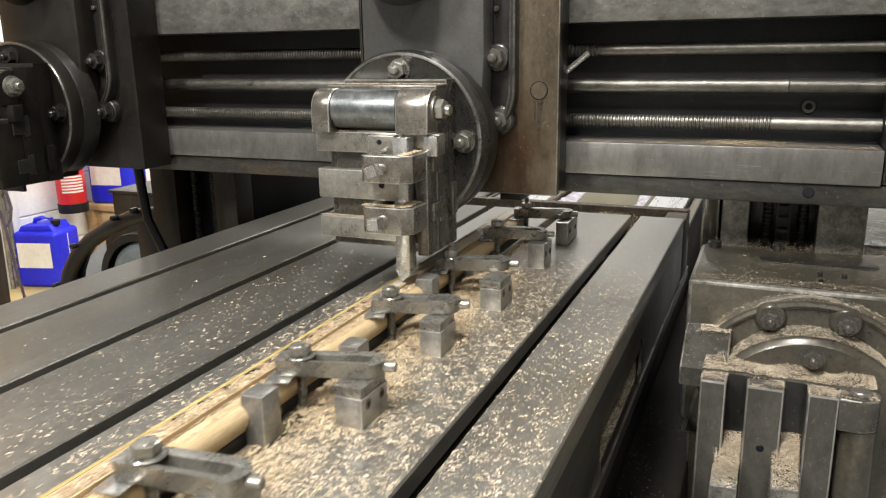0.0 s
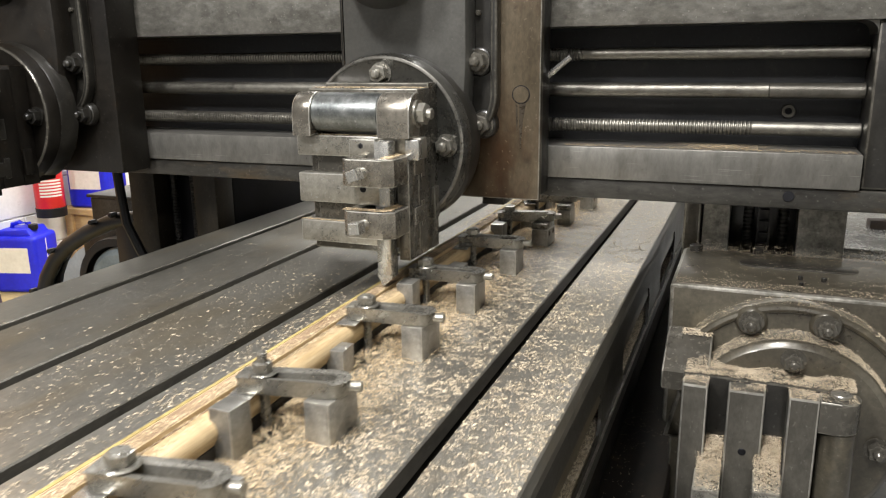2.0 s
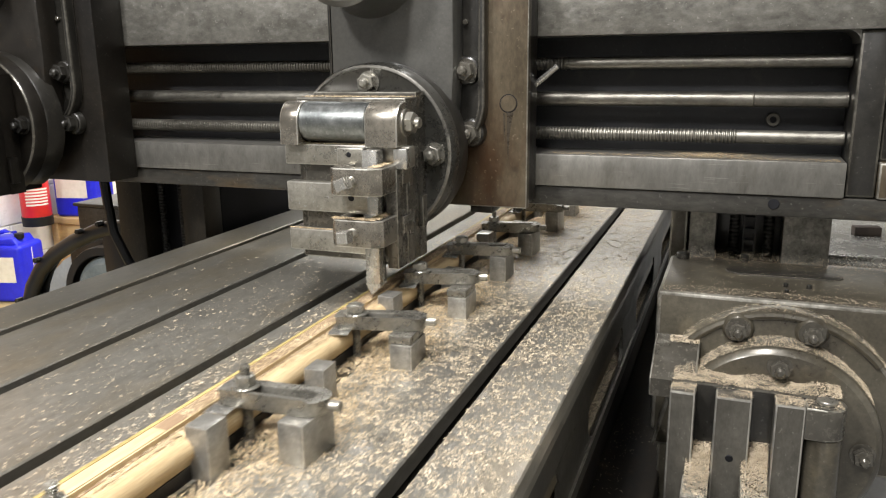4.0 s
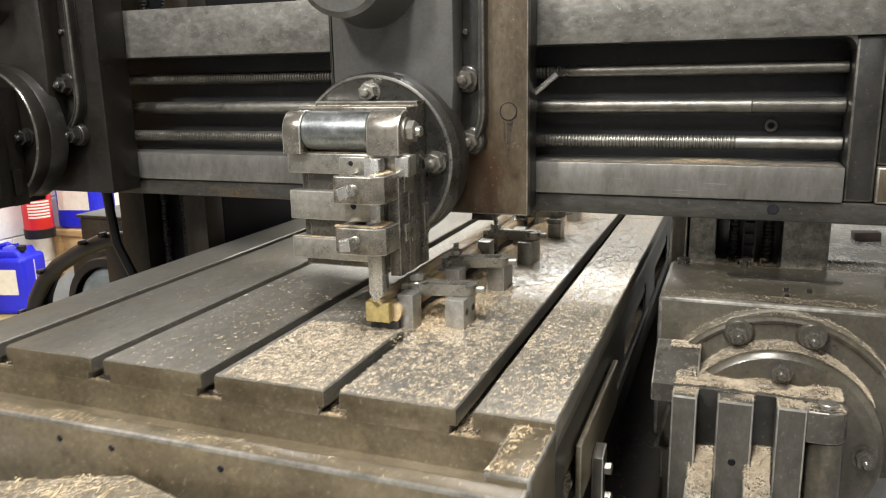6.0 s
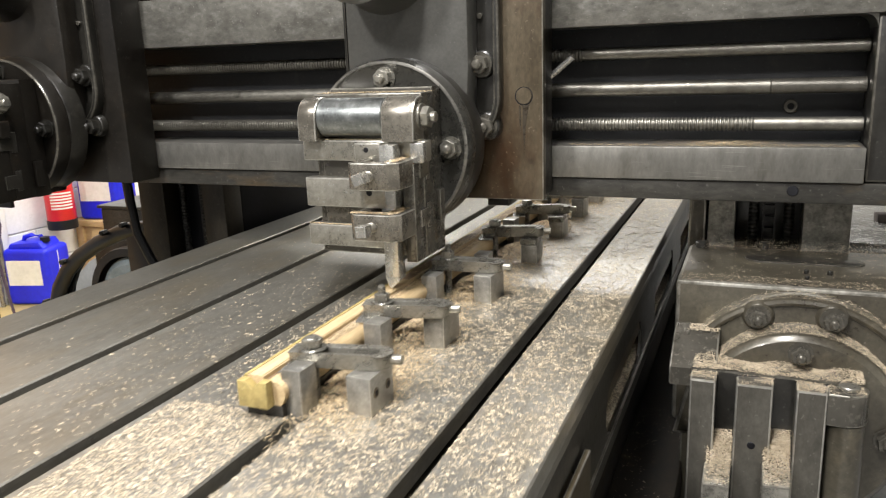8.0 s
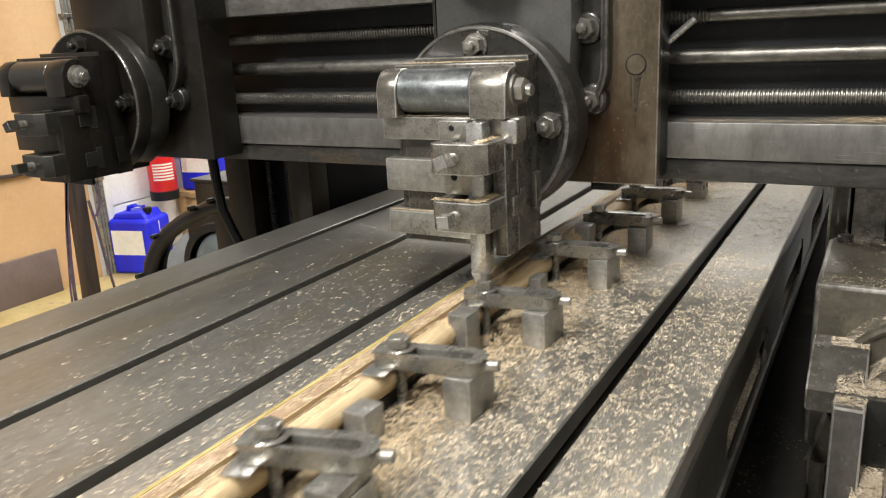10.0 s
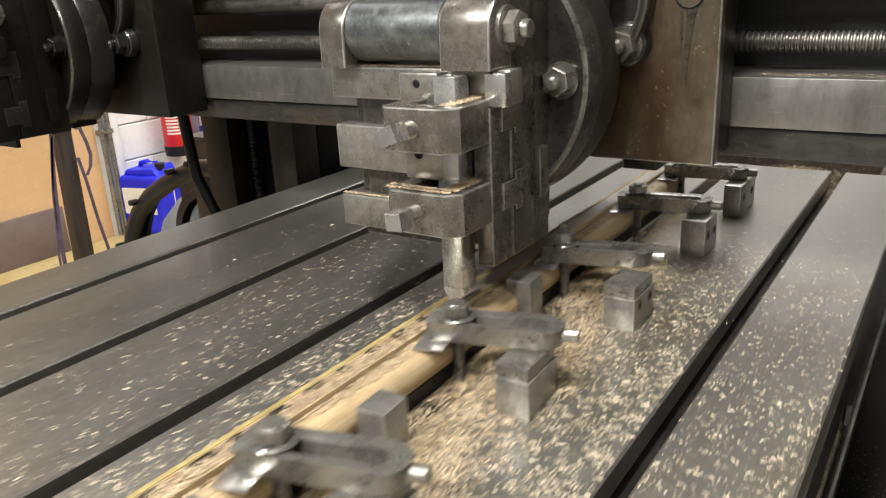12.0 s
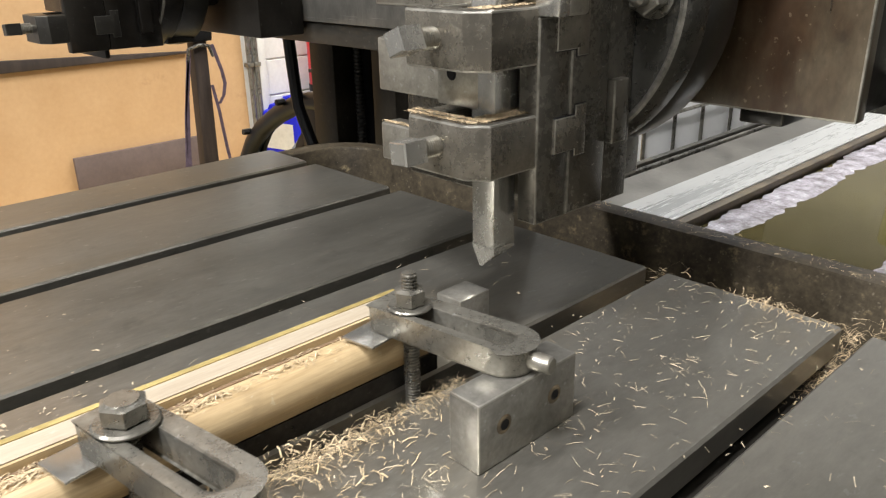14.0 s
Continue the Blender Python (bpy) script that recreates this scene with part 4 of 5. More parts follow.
        eo = [bm.edges.new((o[k], o[(k + 1) % len(o)])) for k in range(len(o))]
        ei = [bm.edges.new((i[k], i[(k + 1) % len(i)])) for k in range(len(i))]
        bmesh.ops.triangle_fill(bm, use_beauty=True, use_dissolve=True, edges=eo + ei)
    for a, b in ((rings[0][0], rings[1][0]), (rings[0][1], rings[1][1])):
        for k in range(len(a)):
            bm.faces.new((a[k], a[(k + 1) % len(a)], b[(k + 1) % len(b)], b[k]))
    bm.normal_update()
    sharp = [e for e in bm.edges if len(e.link_faces) == 2 and e.calc_face_angle(0) > 0.6]
    bmesh.ops.bevel(bm, geom=sharp, offset=0.0028, segments=2, profile=0.6, affect="EDGES", clamp_overlap=True, material=1)
    part("strap", bm, "clamp_steel", t)
    part("shim", box(-0.046, -0.006, -0.05, 0.012, 0.0662, 0.0688, 0.0005), "bright_steel", t, "thin bright steel shim")
    part("spigot", cyl(0.0085, x1 + 0.022, x1 + 0.048, "x", (0, 0, 0.0812), 16, 0.0015), "steel", t, "round bright spigot")
    part("stud", add_thread(bmesh.new(), 0.0082, 0.0017, 0.0034, -0.03, 0.11 if bolted else 0.131, "z", (0, 0, 0), 12), "clamp_steel", t)
    if bolted:
        part("washer", cyl(0.0255, 0.0937, 0.0985, "z", (0, 0, 0), 28, 0.0018), "clamp_steel", t)
        part("bolt_head", add_hex(add_lathe(bmesh.new(), [(0, 0.1145), (0.0135, 0.1145), (0.0125, 0.116), (0, 0.1162)], "z", (0, 0, 0), 18), 0.0185, 0.0985, 0.115, "z", (0, 0, 0), 6, 0.5, 0.002), "clamp_steel", t, "large worn hexagon bolt head")
    else:
        part("washer", cyl(0.0225, 0.0937, 0.0973, "z", (0, 0, 0), 28, 0.0014), "clamp_steel", t)
        part("nut", add_hex(bmesh.new(), 0.0158, 0.0973, 0.114, "z", (0, 0, 0), 6, 0.3, 0.0015), "clamp_steel", t)
    return t


def riser(w=0.05, d=0.075, h=0.0685, plate=False, holes=True):
    """A steel block under the clamp's heel, with two tapped holes in its long side."""
    t = thing("riser_block", "ground grey steel riser block with drilled holes" if holes else "plain ground grey steel riser block", "steel block", group="riser blocks under the clamps")
    if plate:
        part("block", box(-w / 2, w / 2, -d / 2, d / 2, 0, h - 0.017, 0.0018), "grey_block", t)
        part("packing_plate", box(-w / 2 - 0.003, w / 2 - 0.002, -d / 2 + 0.004, d / 2 - 0.003, h - 0.0165, h, 0.0015), "clamp_steel", t, "worn packing plate on top of the block")
    else:
        part("block", box(-w / 2, w / 2, -d / 2, d / 2, 0, h, 0.0018), "grey_block", t)
    for y in (-0.26 * d, 0.26 * d) if holes else ():
        hole = part("tapped_hole", cyl(0.0072, 0, 0.0012, "x", (w / 2 - 0.0004, y, h * 0.55), 14), "gap_shade", t)
        part("thread_ring", add_lathe(bmesh.new(), [(0.0052, 0.0011), (0.0072, 0.0014), (0.0094, 0.0002)], "x", (w / 2 - 0.0001, y, h * 0.55), 16), "rust_edge", hole)
    return t


def stop_block():
    return solid("stop_block", box(-0.019, 0.019, -0.024, 0.024, -0.03, 0.082, 0.0016), "grey_block", "upright grey steel stop block beside the workpiece", "steel block", "stop blocks along the workpiece")


def workpiece():
    t = rides(thing("workpiece", "long pale wooden bar being planed, with a yellow edge", "workpiece"))
    y0, y1 = 0.355, 5.05
    z = TOP + 0.022
    section = [(-0.591, z), (-0.591, TOP + 0.0705), (-0.5605, TOP + 0.0705), (-0.5605, TOP + 0.0625), (-0.545, TOP + 0.0615), (-0.536, TOP + 0.0635)] + arc(-0.541, TOP + 0.0435, 0.0205, 70, -40, 9) + [(-0.53, z)]
    part("bar", prism(section, y0, y1), "wood_pale", t, "pale yellow wooden bar with a rounded side")
    for a, b in ((y0, 0.95), (4.15, y1)):
        part("cut_face", box(-0.5885, -0.5635, a, b, TOP + 0.0706, TOP + 0.0718), "wood_cut" if a > 1 else "wood_pale", t, "fresh planed pale strip")
    part("stained_face", box(-0.5885, -0.5635, 0.951, 4.149, TOP + 0.0706, TOP + 0.0712), "wood_stained", t, "brown stained strip still to be planed")
    random.seed(9)
    for k in range(11):
        ya = 3.5 + 0.056 * k
        part("dark_notch", box(-0.5882, -0.578, ya, ya + random.uniform(0.018, 0.036), TOP + 0.0711, TOP + 0.0722, 0.0003), "oil_stain", t, "dark patch beside the yellow edge")
    part("groove_stain", box(-0.5603, -0.5565, y0 + 0.002, y1 - 0.002, TOP + 0.0615, TOP + 0.0632), "wood_stained", t, "red-brown line along the groove")
    part("edge_strip", box(-0.5985, -0.5915, y0, y1, z, TOP + 0.071), "brass", t, "yellow edge strip")
    part("end_block", prism([(-0.600, z), (-0.600, TOP + 0.068), (-0.585, TOP + 0.068), (-0.571, TOP + 0.055), (-0.558, TOP + 0.068), (-0.543, TOP + 0.068), (-0.543, z)], y0 - 0.02, y0 - 0.0005, "y", 0.0015), "brass", t, "golden yellow notched end piece")
    part("packing_strip", box(-0.598, -0.528, y0, y1, TOP, TOP + 0.0215), "black_steel", t, "dark packing strip under the bar")
    return t


def fixtures():
    random.seed(4)
    studded, bolted, stop = clamp(), clamp(True), stop_block()
    plain, drilled, plated, both, long_block = riser(0.045, 0.085, holes=False), riser(0.046, 0.08), riser(0.045, 0.085, plate=True, holes=False), riser(0.05, 0.085, plate=True), riser(0.036, 0.13)
    blocks = {0: drilled, 3: plated, 4: plated, 10: both, 11: plated, 12: both, 13: drilled, 14: long_block}
    depth = {drilled: 0.08, long_block: 0.13}
    used = set()

    def set_down(ob, m):
        ob = copy_thing(ob, m) if ob in used else ob
        used.add(ob)
        ob.matrix_basis = m
        rides(ob)

    for k, y in enumerate(CLAMPS):
        set_down(studded if k in (1, 2, 6, 12, 14) else bolted, pose(-0.514, y, TOP, 0, 0, LEAN[k]))
        block = blocks.get(k, plain)
        x = -0.408 + (0.02 if k > 11 else 0.0)
        set_down(block, pose(x, RISERS[k] + depth.get(block, 0.085) / 2, TOP, 0, 0, random.uniform(-4, 4) if k < 12 else 0))
        sx, sy, sz = STOPS[k]
        set_down(stop, pose(sx, sy, TOP + sz, 0, 0, random.uniform(-4, 4)))


def shavings(name, count, spread, seed, label, size=(0.003, 0.0085), width=(0.0007, 0.0018), mat="chip", curl_most=0.5, bend_most=0.6):
    """A scatter of small curled shavings in one mesh; spread(rng, n) gives their feet."""
    rng = np.random.default_rng(seed)
    p = spread(rng, count)
    n = len(p)
    ln, wd = rng.uniform(size[0], size[1], n) * rng.uniform(0.6, 1.3, n), rng.uniform(width[0], width[1], n)
    yaw, curl, tilt = rng.uniform(0, 2 * np.pi, n), rng.uniform(0.02, curl_most, n), rng.uniform(-0.5, 0.5, n)
    bend = rng.uniform(-bend_most, bend_most, n)
    side = np.stack([-np.sin(yaw), np.cos(yaw), np.zeros(n)], 1)
    side = side * np.cos(tilt)[:, None] + np.array([0, 0, 1]) * np.sin(tilt)[:, None]
    verts = []
    for u, hgt in ((-0.5, 0.0), (0.0, 1.0), (0.5, 0.2)):
        a = yaw + bend * (u > 0)
        mid = p + np.stack([np.cos(a), np.sin(a), np.zeros(n)], 1) * (u * ln)[:, None]
        mid[:, 2] += 0.0007 + hgt * curl * ln * 0.5
        verts += [mid - side * (wd * 0.5)[:, None], mid + side * (wd * 0.5)[:, None]]
    v = np.stack(verts, 1).reshape(-1, 3).astype(np.float32)
    f = ((np.arange(n) * 6)[:, None, None] + np.array([[0, 2, 3, 1], [2, 4, 5, 3]])[None]).reshape(-1, 4)
    me = bpy.data.meshes.new(name)
    me.vertices.add(len(v))
    me.vertices.foreach_set("co", v.ravel())
    me.loops.add(f.size)
    me.loops.foreach_set("vertex_index", f.ravel().astype(np.int32))
    me.polygons.add(len(f))
    me.polygons.foreach_set("loop_start", np.arange(0, f.size, 4, dtype=np.int32))
    me.update(calc_edges=True)
    me.materials.append(M[mat])
    return tagged(new(name, me), label, "wood chips", kind="stuff")


def patchy(x, y, s=1.0):
    """Uneven cover, between 0 and 1."""
    v = np.sin(17 * s * x + 6 * s * y) * np.sin(11 * s * y - 23 * s * x + 1.3) + 0.6 * np.sin(41 * s * x - 33 * s * y) * np.sin(29 * s * y + 19 * s * x)
    return np.clip(0.5 + 0.42 * v, 0, 1)


def clumps(x, y, cell, seed):
    """Smooth random cover between 0 and 1, with lumps about as wide as cell."""
    grid = np.random.default_rng(seed).uniform(0, 1, (257, 257))
    u, v = x / cell + 1000.0, y / cell + 1000.0
    i, j = np.floor(u).astype(int), np.floor(v).astype(int)
    a, b = u - i, v - j
    a, b = a * a * (3 - 2 * a), b * b * (3 - 2 * b)
    i, j = i % 256, j % 256
    return (grid[i, j] * (1 - a) + grid[i + 1, j] * a) * (1 - b) + (grid[i, j + 1] * (1 - a) + grid[i + 1, j + 1] * a) * b


def cover(x, y):
    """How thickly chips lie: lumps of a finger's width within wider drifts."""
    lump = 0.55 * clumps(x, y, 0.011, 1) + 0.3 * clumps(x, y, 0.024, 2) + 0.15 * clumps(x, y, 0.1, 3)
    return np.clip((lump - 0.36) * 3.4, 0.1, 1)


def chips_on_table():
    def field(rng, n):
        q = []
        bands = ((-0.755, -0.66, 0.34), (-0.66, -0.61, 0.7), (-0.493, -0.264, 1.0), (-0.228, -0.085, 0.85), (-1.04, -0.80, 0.06), (-1.30, -1.075, 0.012), (-1.48, -1.34, 0.006))
        for x0, x1, dens in bands:
            k = int(n * dens * (x1 - x0) / 0.42)
            x, y = rng.uniform(x0, x1, k), rng.uniform(0.0, 4.9, k)
            keep = rng.uniform(0, 1, k) < cover(x, y) * (0.55 + 0.45 * patchy(x, y))
            if x0 > -0.25:
                keep &= rng.uniform(0, 1, k) > np.clip((y - 3.0) * 0.6, 0, 0.6)
            keep &= rng.uniform(0, 1, k) > np.clip((y - 4.2) * 1.5, 0, 0.97)
            q.append(np.stack([x, y, np.full(k, TOP)], 1)[keep])
        k = n // 2600
        q.append(np.stack([rng.uniform(-0.6, -0.09, k), rng.uniform(4.7, LONG, k), np.full(k, TOP)], 1))
        k = n // 34
        x, y = rng.uniform(-0.755, -0.527, k), rng.uniform(0.0, 0.36, k)
        q.append(np.stack([x, y, np.full(k, TOP)], 1))
        return np.concatenate(q)
    rides(shavings("wood_chips", 125000, field, 3, "pale wood chips scattered over the iron table", (0.003, 0.0078), (0.0009, 0.0024), "chip", 0.45))
    rides(shavings("wood_dust", 190000, field, 23, "fine wood dust between the chips", (0.0014, 0.004), (0.0008, 0.002), "dust"))

    def thin(rng, n):
        x, y = rng.uniform(-0.493, -0.085, n), rng.uniform(0.0, 4.5, n)
        ok = (np.abs(x + 0.246) > 0.018) & (rng.uniform(0, 1, n) < 0.35 + 0.65 * clumps(x, y, 0.05, 8)) & (rng.uniform(0, 1, n) > np.clip((y - 3.9) * 1.5, 0, 1))
        return np.stack([x, y, np.full(n, TOP)], 1)[ok]
    rides(shavings("sawdust", 50000, thin, 29, "thin film of sawdust over the bare iron", (0.0012, 0.003), (0.0006, 0.0016), "dust", 0.2))

    def ledge(rng, n):
        x, y = EDGE_R - 0.01 - 0.13 * rng.uniform(0, 1, n) ** 1.5, rng.uniform(0.0, LONG, n)
        ok = rng.uniform(0, 1, n) < 0.25 + 0.75 * clumps(x, y, 0.03, 12)
        return np.stack([x, y, np.full(n, 0.6262)], 1)[ok]
    rides(shavings("ledge_dust", 60000, ledge, 37, "tan dust and chips lying on the ledge inside the skirt", (0.002, 0.007), (0.001, 0.003), "dust", 0.4))

    def flakes(rng, n):
        x, y = -0.61 - np.abs(rng.normal(0, 0.22, n)), rng.uniform(0, 4.7, n)
        ok = (rng.uniform(0, 1, n) < 0.2 + 0.8 * patchy(x, y, 0.8)) & (x > EDGE_L + 0.02)
        for sx in SLOTS:
            ok &= np.abs(x - sx) > 0.022
        return np.stack([x, y, np.full(n, TOP)], 1)[ok]
    rides(shavings("chip_flakes", 5200, flakes, 27, "larger pale flakes on the bare planks", (0.003, 0.0085), (0.0014, 0.003), "chip", 0.3))

    def hair(rng, n):
        x, y = rng.normal(-0.495, 0.016, n), 4.45 + 0.6 * rng.uniform(0, 1, n) ** 0.9
        ok = (x > -0.523) & (rng.uniform(0, 1, n) < 0.25 + 0.75 * patchy(x, y, 2.0))
        return np.stack([x, y, TOP + np.where(x < -0.493, -0.02, 0.0) + 0.012 * rng.uniform(0, 1, n) ** 2], 1)[ok]
    rides(shavings("hair_drift", 5200, hair, 33, "narrow drift of fine brown shavings along the slot", (0.006, 0.02), (0.00022, 0.00055), "shaving", 0.25, 0.3))

    def far_end(rng, n):
        x, y = np.concatenate([rng.uniform(-0.78, -0.09, n), rng.uniform(-0.49, -0.27, n)]), np.concatenate([rng.uniform(4.3, LONG - 0.01, n), rng.uniform(4.6, LONG - 0.01, n)])
        ok = (rng.uniform(0, 1, len(x)) < 0.15 + 0.85 * patchy(x, y, 1.4)) & ((x < -0.61) | (x > -0.485))
        return np.stack([x, y, np.full(len(x), TOP)], 1)[ok]
    rides(shavings("hair_slivers", 1050, far_end, 31, "thin hair-like slivers on the bare end of the table", (0.003, 0.016), (0.0003, 0.0008), "chip", 0.15, 0.25))

    def bundles(rng, n):
        q = []
        for x, y, sx, sy, z, share in ((-0.246, LONG + 0.012, 0.014, 0.03, TOP - 0.045, 1.0), (-0.509, LONG + 0.01, 0.014, 0.02, TOP - 0.04, 0.4), (-0.35, LONG - 0.012, 0.03, 0.008, TOP + 0.001, 0.5), (-0.29, LONG - 0.02, 0.02, 0.006, TOP + 0.001, 0.15)):
            k = int(n * share * 0.6)
            q.append(np.stack([rng.normal(x, sx, k), rng.normal(y, sy, k), z + rng.uniform(0, 1, k) ** 2 * (0.04 if z < TOP else 0.006)], 1))
        return np.concatenate(q)
    rides(shavings("shaving_bundles", 330, bundles, 41, "small bundles of shavings caught at the slot ends", (0.008, 0.026), (0.0004, 0.0009), "shaving", 0.7))

    def drifts(rng, n):
        q = []
        for j, y in enumerate(CLAMPS[:-1]):
            k = int(n / len(CLAMPS) * (0.5 + 0.8 * rng.uniform()))
            if j == 13:
                k //= 12
            x, yy = rng.normal(-0.475, 0.045, k), y + rng.normal(0.08, 0.085, k)
            hgt = 0.026 * np.exp(-((x + 0.475) / 0.05) ** 2 - ((yy - y - 0.08) / 0.09) ** 2)
            ok = (x > -0.525) & (x < -0.3)
            q.append(np.stack([x, yy, TOP + np.sqrt(rng.uniform(0, 1, k)) * hgt], 1)[ok])
        return np.concatenate(q)
    rides(shavings("shaving_drift", 95000, drifts, 5, "drifts of brown wood shavings round the clamps", (0.004, 0.014), (0.0005, 0.0014), "shaving", 0.8))

    def on_bar(rng, n):
        x, y = rng.uniform(-0.584, -0.537, n), rng.uniform(0.4, 4.95, n)
        x = np.where(((y < 1.0) | (y > 4.1)) & (x < -0.56), -0.548, x)
        ok = rng.uniform(0, 1, n) < patchy(x * 3, y)
        return np.stack([x, y, np.where(x < -0.56, TOP + 0.0714, TOP + 0.0635)], 1)[ok]
    rides(shavings("bar_shavings", 42000, on_bar, 6, "brown shavings lying in the groove of the bar", (0.003, 0.011), (0.0005, 0.0012), "shaving", 0.6))

    def slots(rng, n):
        q = []
        for s, d in zip(SLOTS, (0.2, 0.2, 0.4, 1.0, 1.0)):
            k = int(n * d)
            q.append(np.stack([rng.uniform(s - 0.027, s + 0.027, k), np.abs(rng.normal(0, 0.12, k)), np.full(k, TOP - 0.052)], 1))
            q.append(np.stack([rng.uniform(s - 0.027, s + 0.027, k // 2), LONG - np.abs(rng.normal(0, 0.05, k // 2)), np.full(k // 2, TOP - 0.05)], 1))
        x, y = rng.uniform(-0.156, -0.087, n), rng.uniform(-0.17, -0.004, n)
        ok = rng.uniform(0, 1, n) < patchy(x, y, 2.0) ** 2
        q.append(np.stack([x, y, np.full(n, 0.8365)], 1)[ok])
        k = n // 4
        q.append(np.stack([rng.uniform(-1.35, -0.1, k), LONG + rng.uniform(0.178, 0.22, k), np.full(k, 0.8435)], 1))
        x = np.concatenate([rng.uniform(-1.4, -0.1, n // 12), rng.normal(-0.62, 0.05, n // 20), rng.normal(-0.95, 0.04, n // 20)])
        q.append(np.stack([x, rng.uniform(-0.215, -0.18, len(x)), np.full(len(x), 0.8245)], 1))
        return np.concatenate(q)
    rides(shavings("slot_shavings", 1400, slots, 7, "shavings caught in the slot ends and on the trough rim", (0.003, 0.011), (0.0005, 0.0012), "shaving", 0.6))

    def on_apron(x, y):
        return (y < -0.2235 - np.clip(x + 0.79, 0, 2) * 0.275 - 0.004) & (y < -0.2235 - np.clip(-0.79 - x, 0, 2) * 0.43 - 0.004)

    def apron(rng, n):
        x, y = rng.uniform(-1.4, -0.3, n), rng.uniform(-0.8, -0.22, n)
        hgt = 0.016 * np.exp(-((x + 0.84) / 0.16) ** 2 - ((y + 0.31) / 0.06) ** 2) + 0.014 * np.exp(-((x + 0.45) / 0.12) ** 2 - ((y + 0.41) / 0.06) ** 2)
        ok = (rng.uniform(0, 1, n) < 0.012 + hgt * 45 * patchy(x, y, 1.3)) & on_apron(x, y)
        return np.stack([x, y, 0.7455 + hgt * rng.uniform(0, 1, n)], 1)[ok]
    rides(shavings("apron_shavings", 17000, apron, 8, "straw-coloured shavings heaped on the end apron", (0.008, 0.028), (0.0006, 0.0015), "straw", 0.35))

    def apron_fine(rng, n):
        x, y = rng.uniform(-1.4, -0.25, n), rng.uniform(-0.85, -0.22, n)
        ok = (rng.uniform(0, 1, n) < 0.06 + 0.94 * patchy(x, y, 0.7) * np.clip(patchy(y, x, 1.9) + 0.25, 0, 1)) & on_apron(x, y)
        return np.stack([x, y, np.full(n, 0.7455)], 1)[ok]
    rides(shavings("apron_dust", 95000, apron_fine, 19, "tan dust covering the end apron", (0.001, 0.003), (0.0008, 0.002), "dust"))
    rides(shavings("apron_chips", 20000, apron_fine, 18, "fine chips on the end apron", (0.0018, 0.007), (0.0005, 0.0013)))


def chips_on_side_head():
    def heap(rng, n):
        q = []
        x, y = rng.uniform(0.078, 0.40, n), rng.uniform(1.85, 1.958, n)
        far_ = np.clip((y - 1.85) / 0.1, 0, 1)
        ok = rng.uniform(0, 1, n) < np.clip(0.04 + 0.9 * far_ ** 1.5 * (0.2 + clumps(x, y, 0.018, 5)) + 0.4 * (clumps(x, y, 0.045, 6) - 0.55), 0.02, 1)
        for x0, x1 in ((0.127, 0.165), (0.235, 0.277)):
            ok &= ~((x > x0) & (x < x1) & (y < 1.9))
        h = 0.022 * far_ ** 2 * clumps(x, y, 0.04, 7)
        q.append(np.stack([x, y, np.where((y > 1.897), 0.7722, 0.7665) + h * rng.uniform(0, 1, n)], 1)[ok])
        k = n // 9
        x, y = rng.uniform(0.03, 0.74, k), rng.uniform(2.11, 2.45, k)
        ok = rng.uniform(0, 1, k) < 0.12 + 0.6 * clumps(x, y, 0.05, 9) ** 2
        q.append(np.stack([x, y, np.full(k, 0.9082)], 1)[ok])
        q.append(np.stack([rng.uniform(0.05, 0.74, k), 2.455 - np.abs(rng.normal(0, 0.03, k)), 0.908 + 0.024 * rng.uniform(0, 1, k) ** 3], 1))
        q.append(np.stack([rng.uniform(0.03, 0.75, k // 3), rng.uniform(2.10, 2.16, k // 3), np.full(k // 3, 0.9065)], 1))
        for x0, x1, z in ((0.128, 0.163, 0.583), (0.236, 0.273, 0.6)):
            u, y = rng.uniform(0, 1, 2 * k), 1.765 + 0.13 * rng.uniform(0, 1, 2 * k) ** 0.7
            top = 0.002 + 0.058 * np.clip((y - 1.78) / 0.1, 0, 1) ** 1.3
            q.append(np.stack([x0 - 0.012 * (y < 1.85) + (x1 - x0 + 0.012 * (y < 1.85)) * u, y, z + top * rng.uniform(0.4, 1, 2 * k)], 1)[rng.uniform(0, 1, 2 * k) < 0.25 + 0.75 * np.clip((y - 1.8) / 0.06, 0, 1)])
        a = np.radians(rng.uniform(30, 150, k))
        q.append(np.stack([0.285 + 0.211 * np.cos(a), rng.uniform(1.962, 2.03, k), 0.635 + 0.211 * np.sin(a)], 1))
        x = rng.uniform(0.06, 0.2, k // 2)
        q.append(np.stack([x, rng.uniform(2.0, 2.045, k // 2), np.full(k // 2, 0.8185)], 1)[x < 0.124])
        a = np.radians(rng.uniform(35, 145, k // 3))
        q.append(np.stack([0.285 + 0.263 * np.cos(a), rng.uniform(2.035, 2.098, k // 3), 0.635 + 0.264 * np.sin(a)], 1))
        for x0, x1, y0, y1, z, share in ((-0.15, 0.02, 0.8, 2.9, 0.2205, 0.35),):
            c = int(k * share)
            x, y = rng.uniform(x0, x1, c), rng.uniform(y0, y1, c)
            q.append(np.stack([x, y, np.full(c, z)], 1)[clumps(x, y, 0.12, 4) > 0.5])
        return np.concatenate(q)
    shavings("side_head_shavings", 26000, heap, 11, "shavings heaped on the side head", (0.002, 0.009), (0.0003, 0.001), "chip", 0.6)

    def ledges(rng, n):
        q = [np.stack([rng.uniform(-0.29, 0.40, n), rng.uniform(2.30, 2.35, n), np.full(n, 1.1905)], 1)[: n // 2],
